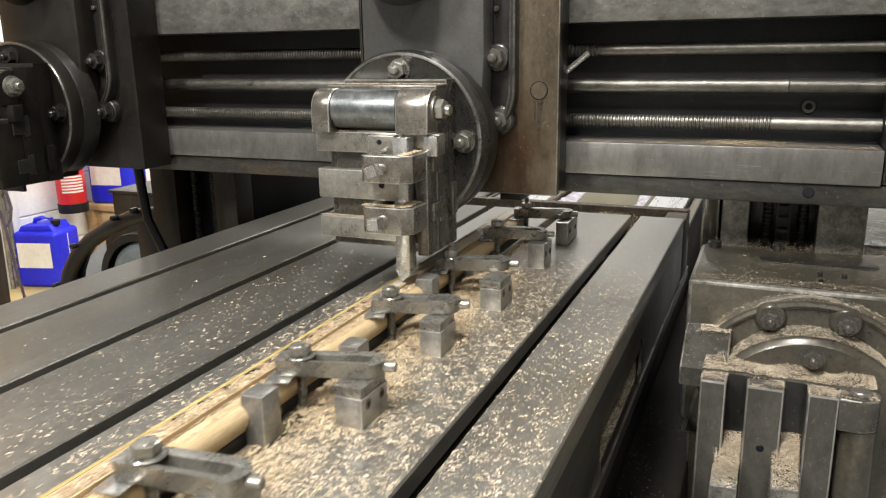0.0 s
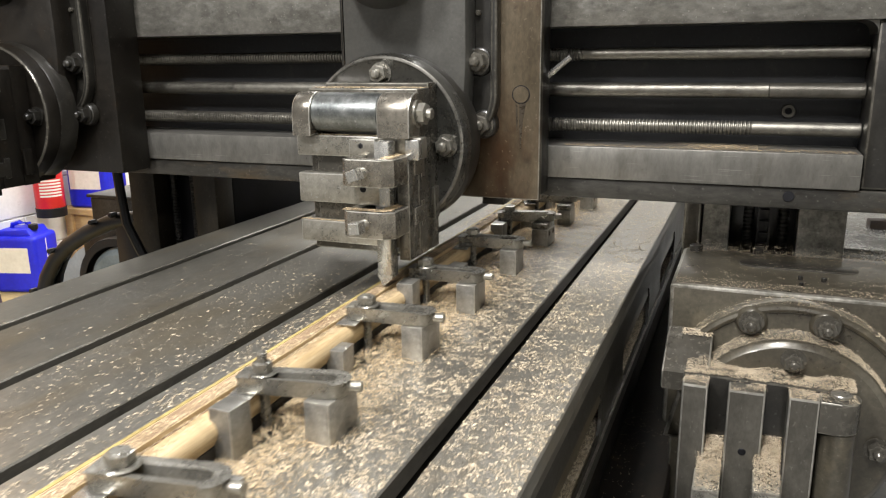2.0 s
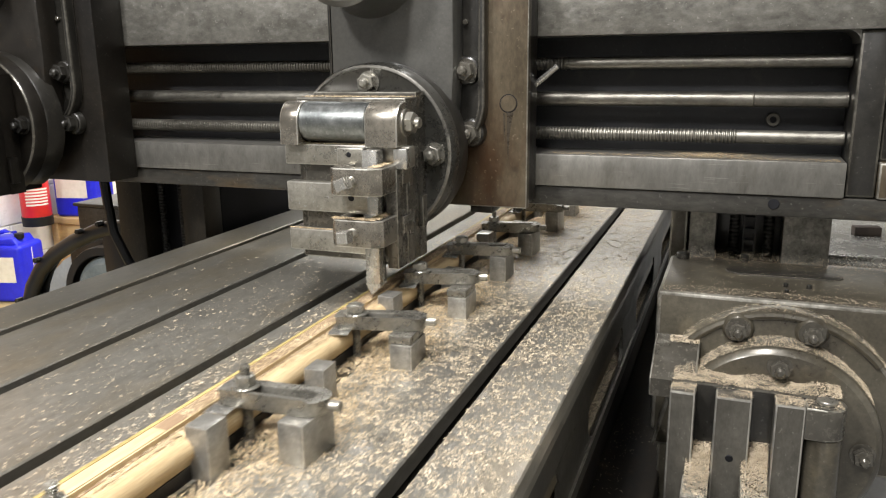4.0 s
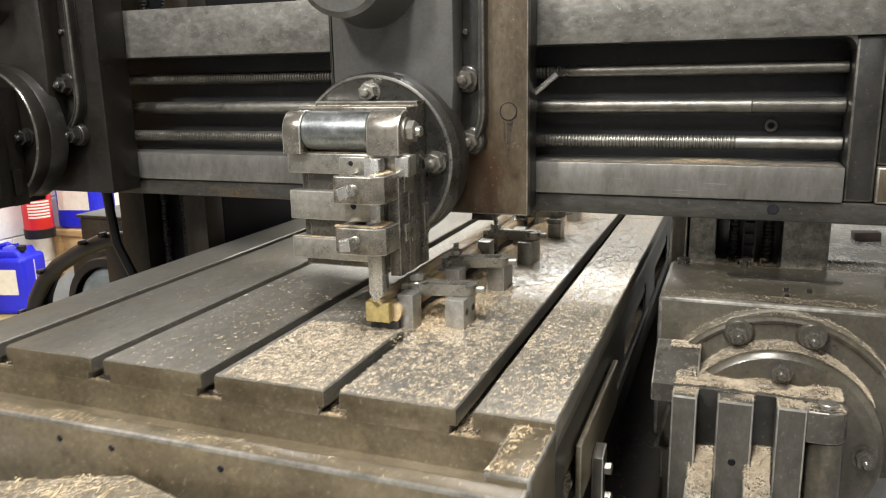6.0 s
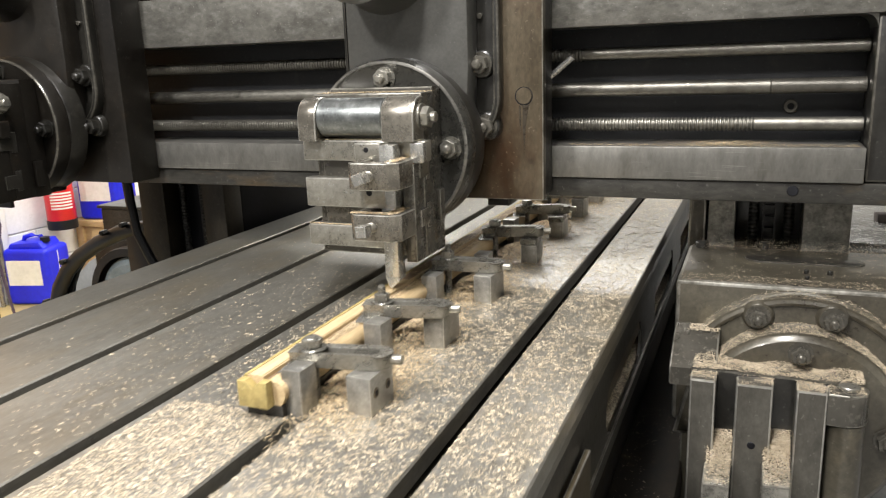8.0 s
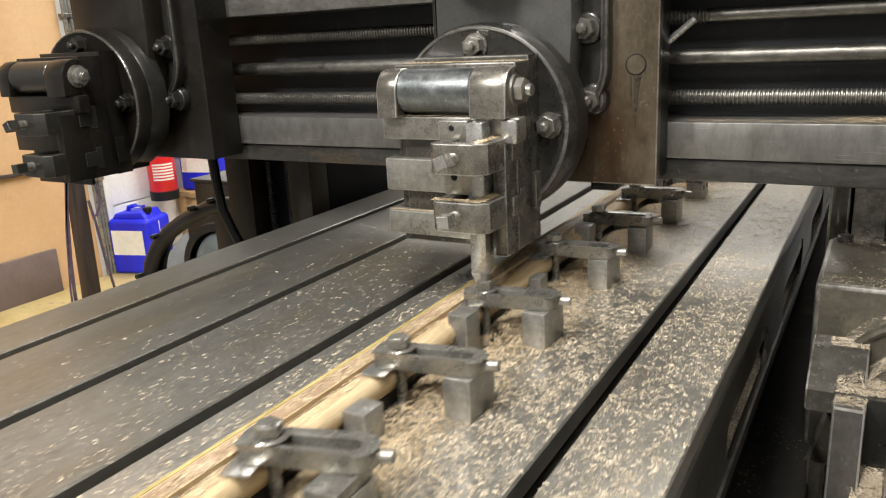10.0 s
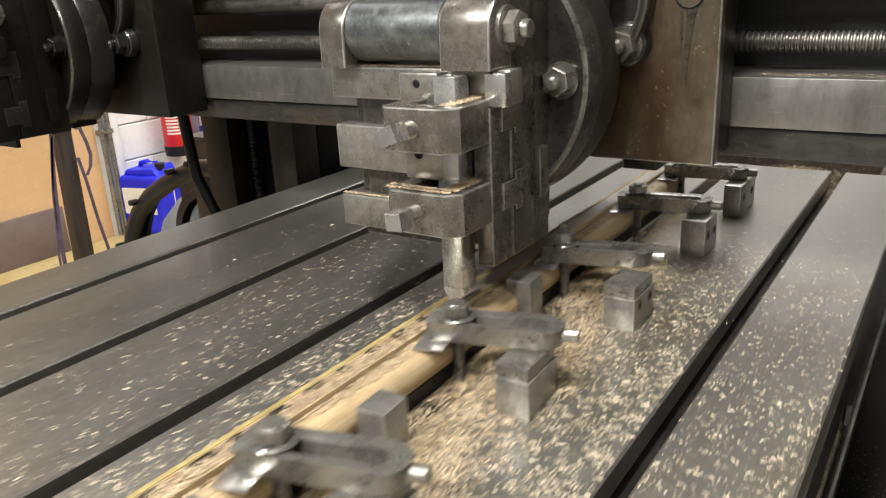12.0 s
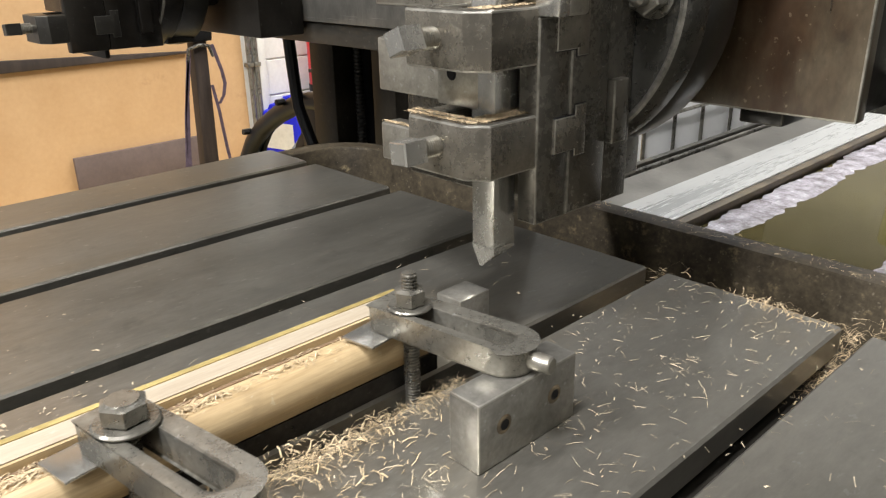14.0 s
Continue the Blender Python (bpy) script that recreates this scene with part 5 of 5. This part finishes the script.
             np.stack([rng.normal(0.1, 0.06, n // 2), rng.uniform(2.30, 2.36, n // 2), np.full(n // 2, 1.191) + 0.008 * rng.uniform(0, 1, n // 2)], 1),
             np.stack([rng.uniform(-0.81, -0.51, n), rng.uniform(1.83, 1.85, n) + 0.022, np.full(n, 1.2505)], 1)[: n // 2],
             np.stack([rng.uniform(-0.64, -0.535, n // 3), rng.choice((1.752, 1.765), n // 3) + rng.uniform(0, 0.008, n // 3), np.full(n // 3, 1.1025)], 1),
             np.stack([rng.uniform(-0.555, -0.531, n), rng.uniform(1.765, 1.855, n), np.full(n, 1.1025)], 1),
             np.stack([rng.uniform(-0.555, -0.531, n // 3), rng.uniform(1.765, 1.855, n // 3), np.full(n // 3, 1.2135)], 1),
             np.stack([rng.uniform(-0.79, -0.51, n // 2), rng.uniform(1.9, 1.95, n // 2), np.full(n // 2, 1.3525)], 1),
             np.stack([rng.uniform(-0.805, -0.66, n // 4), rng.uniform(1.852, 1.86, n // 4), np.full(n // 4, 1.0525)], 1)]
        return np.concatenate(q)
    shavings("ledge_chips", 2400, ledges, 12, "bits of shavings on the ledges of the rail and head", (0.0015, 0.006), (0.0005, 0.0012), "shaving", 0.6)


def motions():
    for ob, m in MOVING:
        walk(ob, [(t, Matrix.Translation((0, y, 0)) @ m) for t, y in TRAVEL])


# ---------------------------------------------------------------- things round the machine
def jerrycan(m, label):
    """A blue canister with a moulded grip, a screw cap and a pale label."""
    t = thing("jerrycan", label, "canister", m, "blue canisters")
    w, d, h = 0.15, 0.125, 0.36
    bm = box(-w, w, -d, d, 0, h, 0.03, 4)
    part("body", bm, "blue_plastic", t, smooth=True)
    part("shoulder", prism([(-w + 0.02, h - 0.006), (-w + 0.045, h + 0.03), (w - 0.06, h + 0.042), (w - 0.03, h - 0.006)], -d + 0.03, d - 0.03, "y", 0.012), "blue_plastic", t)
    part("grip", add_tube(bmesh.new(), [(-0.07, 0, h + 0.02), (-0.06, 0, h + 0.055), (-0.01, 0, h + 0.068), (0.05, 0, h + 0.06), (0.06, 0, h + 0.03)], 0.014, 10), "blue_plastic", t)
    part("cap", cyl(0.028, h + 0.03, h + 0.062, "z", (0.095, -0.03, 0), 20), "rubber", t, "black screw cap")
    part("label", box(-w + 0.025, w - 0.05, -d - 0.0015, -d + 0.001, 0.13, 0.29), "white_label", t, "pale paper label")
    part("strip", box(w - 0.001, w + 0.001, -0.012, -0.004, 0.04, h - 0.03), "white_label", t)
    return t


def extinguisher():
    t = thing("fire_extinguisher", "red fire extinguisher hung on the white wall", "fire extinguisher", pose(-4.075, 4.02, 0.425) @ Matrix.Scale(1.1, 4))
    part("cylinder", add_lathe(bmesh.new(), [(0, 0), (0.07, 0), (0.082, 0.02), (0.082, 0.42), (0.06, 0.48), (0.025, 0.5), (0, 0.5)], "z", (0, 0, 0), 32), "red_paint", t)
    part("boot", add_lathe(bmesh.new(), [(0, -0.004), (0.084, -0.004), (0.086, 0.05), (0.083, 0.052)], "z", (0, 0, 0), 32), "rubber", t, "black plastic boot")
    bm = bmesh.new()
    for k in range(6):
        add_lathe(bm, [(0.0828, 0.12 + 0.018 * k), (0.0832, 0.121 + 0.018 * k), (0.0832, 0.129 + 0.018 * k), (0.0828, 0.13 + 0.018 * k)], "z", (0, 0, 0), 32)
    bmesh.ops.delete(bm, geom=[f for f in bm.faces if not (f.calc_center_median().x > 0.01 and f.calc_center_median().y < 0.02)], context="FACES")
    part("print", bm, "white_label", t, "pale printed panel with bars")
    part("valve", box(-0.02, 0.02, -0.03, 0.06, 0.5, 0.56, 0.006), "rubber", t)
    return t


def background():
    jerrycan(pose(-4.05, 3.76, FLOOR + 0.004, 0, 0, 16), "bright blue plastic canister with a pale label on the floor")
    jerrycan(pose(-4.0, 4.36, FLOOR + 0.4345, 0, 0, 12), "bright blue plastic canister standing on a wooden bench")
    extinguisher()
    b = thing("wooden_bench", "low plain wooden bench below blue canisters", "bench", pose(-3.88, 4.72, FLOOR + 0.004) @ Matrix.Scale(1.05, 4))
    part("top", box(-0.3, 0.3, -0.5, 0.5, 0.37, 0.41, 0.004), "shelf_wood", b)
    for x in (-0.25, 0.25):
        for y in (-0.46, 0.46):
            part("leg", box(x - 0.03, x + 0.03, y - 0.03, y + 0.03, 0, 0.37, 0.003), "shelf_wood", b)
    part("side_panel", box(-0.28, 0.28, -0.47, -0.44, 0.02, 0.37, 0.002), "shelf_wood", b)
    # pipes on the wall
    for k, y in enumerate((3.565, 3.612)):
        c = thing("wall_pipe", "thin grey conduit pipe fixed to the wall", "pipe", pose(WALL + 0.03, y, 0), "wall pipes")
        part("pipe", cyl(0.014, FLOOR, 4.5, "z", (0, 0, 0), 14), "clamp_steel", c)
        for z in (0.62, 1.6, 2.6):
            part("clip", box(-0.028, 0.018, -0.022, 0.022, z, z + 0.025, 0.003), "clamp_steel", c)
    solid("door_frame", box(WALL, WALL + 0.04, 3.625, 3.675, FLOOR, 2.2, 0.004), "white_paint", "white painted timber frame at the corner", "door frame", kind="structure")
    solid("brown_board", box(WALL + 0.004, WALL + 0.03, 2.49, 3.24, FLOOR + 0.0045, 0.27, 0.003), "brown_board", "dull brown board leaning on the orange wall", "board")
    # post with straps
    p = thing("timber_post", "dark brown timber post hung with faded purple lashing straps", "post", pose(-3.22, 2.745, FLOOR + 0.004) @ Matrix.Scale(0.715, 4))
    part("post", prism([(-0.03, 0), (0.075, 0), (0.1, 1.26), (0.012, 1.26)], -0.04, 0.04, "x", 0.005), "dark_timber", p)
    part("cap", prism([(-0.13, 1.262), (-0.15, 1.3), (-0.02, 1.33), (0.03, 1.4), (0.1, 1.41), (0.14, 1.33), (0.13, 1.262)], -0.05, 0.06, "x", 0.012), "rubber", p, "black lump on top of the post")
    part("hook", add_tube(bmesh.new(), [(0.045, -0.04, 1.15), (0.06, -0.03, 1.225), (0.06, 0.04, 1.245), (0.06, 0.1, 1.235), (0.045, 0.13, 1.17)], 0.011, 8), "clamp_steel", p)
    for w, pts in ((0.013, [(-0.025, 1.23), (-0.075, 0.95), (-0.11, 0.65), (-0.125, 0.43), (-0.13, 0.1)]), (0.007, [(-0.03, 1.2), (-0.1, 0.85), (-0.15, 0.45), (-0.165, 0.12)]),
                   (0.011, [(0.125, 1.24), (0.17, 1.08), (0.182, 1.0), (0.165, 0.93), (0.13, 0.88)]), (0.01, [(0.095, 1.0), (0.12, 0.85), (0.145, 0.6), (0.18, 0.35), (0.19, 0.12)])):
        part("strap", prism([(y - w, z) for y, z in pts] + [(y + w, z) for y, z in reversed(pts)], 0.052, 0.056, "x"), "strap", p, "faded purple lashing strap")
    solid("wall_batten", prism([(1.6, 0.737), (1.6, 0.82), (2.25, 0.795), (3.2, 0.748), (3.2, 0.737)], WALL + 0.001, WALL + 0.03, "x", 0.002), "dark_timber", "dark timber batten on the orange wall", "batten")
    # drive motor under a bolted black guard
    g = thing("belt_guard", "glossy black curved tubular guard with bolt heads", "guard", pose(-2.01, 2.56, 0.07))
    pts = [(-0.53, 0, -0.0655), (-0.53, 0, 0.1), (-0.525, 0, 0.3), (-0.505, 0, 0.4), (-0.47, 0, 0.485), (-0.41, 0, 0.565), (-0.33, 0, 0.63), (-0.22, 0, 0.69), (-0.1, 0, 0.738), (-0.02, 0, 0.757), (0.045, 0, 0.762)]
    part("tube", add_tube(bmesh.new(), pts, 0.031, 16), "guard_paint", g, smooth=True)
    part("web", prism([(x, z) for x, y, z in pts[1:]] + arc(-0.1, 0.34, 0.36, 66, 205, 14), 0.0315, 0.047, "y", 0.002), "guard_paint", g, "black web inside the guard")
    part("plate", prism([(-0.06, 0.57), (-0.06, 0.74), (0.03, 0.76), (0.05, 0.7), (0.05, -0.0655), (0.0, -0.0655), (0.0, 0.5)], -0.02, 0.035, "y", 0.004), "guard_paint", g)
    for x, z in ((-0.52, 0.43), (-0.39, 0.61), (-0.155, 0.742), (-0.05, 0.778)):
        part("bolt", add_hex(bmesh.new(), 0.011, -0.05, -0.018, "y", (x, 0, z), 6), "black_steel", g)
    mo = thing("drive_motor", "grey electric motor with a black ribbed pulley", "motor", pose(-2.36, 3.02, 0.09))
    part("body", add_lathe(bmesh.new(), [(0, -0.2), (0.16, -0.2), (0.19, -0.17), (0.19, 0.2), (0, 0.2)], "y", (0, 0, 0.34), 40), "motor_grey", mo)
    for k in range(4):
        part("belt_rib", add_lathe(bmesh.new(), [(0.2, -0.2 + 0.035 * k), (0.235, -0.2 + 0.035 * k), (0.24, -0.19 + 0.035 * k), (0.235, -0.175 + 0.035 * k), (0.2, -0.175 + 0.035 * k)], "y", (0, 0, 0.34), 44), "guard_paint", mo, "black pulley rib")
    part("flange", prism([(-0.61, -0.0855), (-0.61, 0.2), (-0.54, 0.33), (-0.4, 0.45), (-0.24, 0.53), (-0.05, 0.57), (0.15, 0.56), (0.3, 0.42), (0.3, -0.0855)], -0.04, -0.02, "y", 0.003), "flange_paint", mo, "pale blue-grey painted flange plate")
    part("hub", add_lathe(bmesh.new(), [(0, -0.26), (0.05, -0.26), (0.06, -0.25), (0.07, -0.2), (0, -0.2)], "y", (0, 0, 0.34), 28), "motor_grey", mo)
    part("terminal_box", box(-0.26, 0.12, -0.06, 0.2, 0.6, 0.72, 0.01), "black_steel", mo)
    part("box_lid", box(-0.27, 0.13, -0.07, 0.21, 0.7205, 0.735, 0.003), "black_steel", mo)
    part("pedestal", box(-0.24, 0.2, -0.15, 0.2, -0.0855, 0.6, 0.01), "black_steel", mo)
    solid("power_cable", add_tube(bmesh.new(), [(-1.905, 2.41, 1.10), (-1.9, 2.415, 0.96), (-1.888, 2.415, 0.85), (-1.845, 2.425, 0.745), (-1.79, 2.44, 0.65), (-1.74, 2.47, 0.45)], 0.017, 10), "rubber", "thick black power cable hanging below the rail", "cable")
    # beyond the machine
    ib = thing("caged_tank", "white plastic tank in a grey tube cage", "tank", pose(-2.32, 4.75, FLOOR) @ Matrix.Scale(0.86, 4))
    part("tank", box(-0.48, 0.48, -0.58, 0.62, 0.03, 1.02, 0.05, 3), "white_plastic", ib)
    for y in (-0.6, -0.3, 0.0, 0.34, 0.65):
        part("bar", add_tube(bmesh.new(), [(0.5, y, 0.0), (0.5, y, 1.06)], 0.011, 8), "clamp_steel", ib)
    for x in (-0.5, -0.17, 0.17):
        part("bar", add_tube(bmesh.new(), [(x, -0.62, 0.0), (x, -0.62, 1.06)], 0.011, 8), "clamp_steel", ib)
    for z in (0.35, 0.605, 0.86, 1.05):
        part("bar", add_tube(bmesh.new(), [(-0.51, -0.635, z), (0.5, -0.635, z), (0.515, -0.62, z), (0.515, 0.66, z)], 0.011, 8), "clamp_steel", ib)
    part("pallet", box(-0.5, 0.52, -0.62, 0.66, 0, 0.026, 0.005), "clamp_steel", ib)
    tb = thing("steel_bench", "grey steel worktop behind the machine", "bench", pose(1.15, 3.9, 0.09))
    part("top", box(-0.75, 0.75, -0.55, 0.55, 0.60, 0.64, 0.004), "bright_steel", tb)
    for x in (-0.7, 0.7):
        for y in (-0.5, 0.5):
            part("leg", box(x - 0.025, x + 0.025, y - 0.025, y + 0.025, -0.089, 0.6), "clamp_steel", tb)
    solid("wood_offcut", box(-0.05, 0.05, -0.025, 0.025, 0, 0.035, 0.003), "dark_timber", "short brown wooden offcut lying on the steel worktop", "offcut", m=pose(0.68, 3.75, 0.73, 0, 0, 10))

    tub = thing("oil_tub", "pale yellow-green plastic tub standing in the oil", "tub", pose(-0.572, 3.535, 0.57505))
    part("body", add_lathe(bmesh.new(), [(0, 0.0), (0.07, 0.0), (0.078, 0.008), (0.084, 0.106), (0.082, 0.108), (0.0805, 0.106), (0.075, 0.012), (0, 0.01)], "z", (0, 0, 0), 40), "tub_plastic", tub)
    part("oil_fill", cyl(0.0798, 0.098, 0.106, "z", (0, 0, 0), 36), "oil", tub, "brown oil filling the tub")
    for at, half, n0, seed in ((-0.872, 0.05, 6, 0.0), (-0.466, 0.032, 9, 4.7)):
        foam_strip(at, half, n0, seed)


def foam_strip(at, half, waves, seed):
    """A ragged strip of foam along the oil."""
    fm = bmesh.new()
    bmesh.ops.create_grid(fm, x_segments=26, y_segments=620, size=1.0)
    for v in fm.verts:
        x, y = v.co.x, v.co.y
        w = half + 0.44 * half * noise.noise((seed, y * waves, 3)) + 0.014 * noise.noise((2 if x > 0 else 9, y * 40, 5 + seed))
        v.co = Vector((at + x * w, 3.9 + y * 1.6, 0.5752 + 0.008 * (1 - x * x) * (0.6 + 0.5 * noise.noise((x * 3, y * 30, 1 + seed)) + 0.25 * noise.noise((x * 9, y * 130, 4)))))
    solid("foam_strip", fm, "foam", "crumpled pale lilac foam lying along the oil", "foam", kind="stuff", smooth=True)


def rail_details():
    solid("locking_lever", add_tube(bmesh.new(), [(-0.345, 2.285, 1.352), (-0.30, 2.285, 1.388), (-0.268, 2.285, 1.414)], 0.0075, 10), "bright_steel", "short bright locking lever on the saddle", "lever")


hall()
bed()
column(0.017, 0.415, "dark machine column with scraped ways behind the side head")
column(-1.94, -1.557, "dark machine column beside the black guard", "dark_way")
cross_rail()
tool_head(0.0, 0.0, True, False)
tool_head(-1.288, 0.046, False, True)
side_head()
rail_details()
background()
table()
workpiece()
fixtures()
chips_on_table()
chips_on_side_head()
motions()
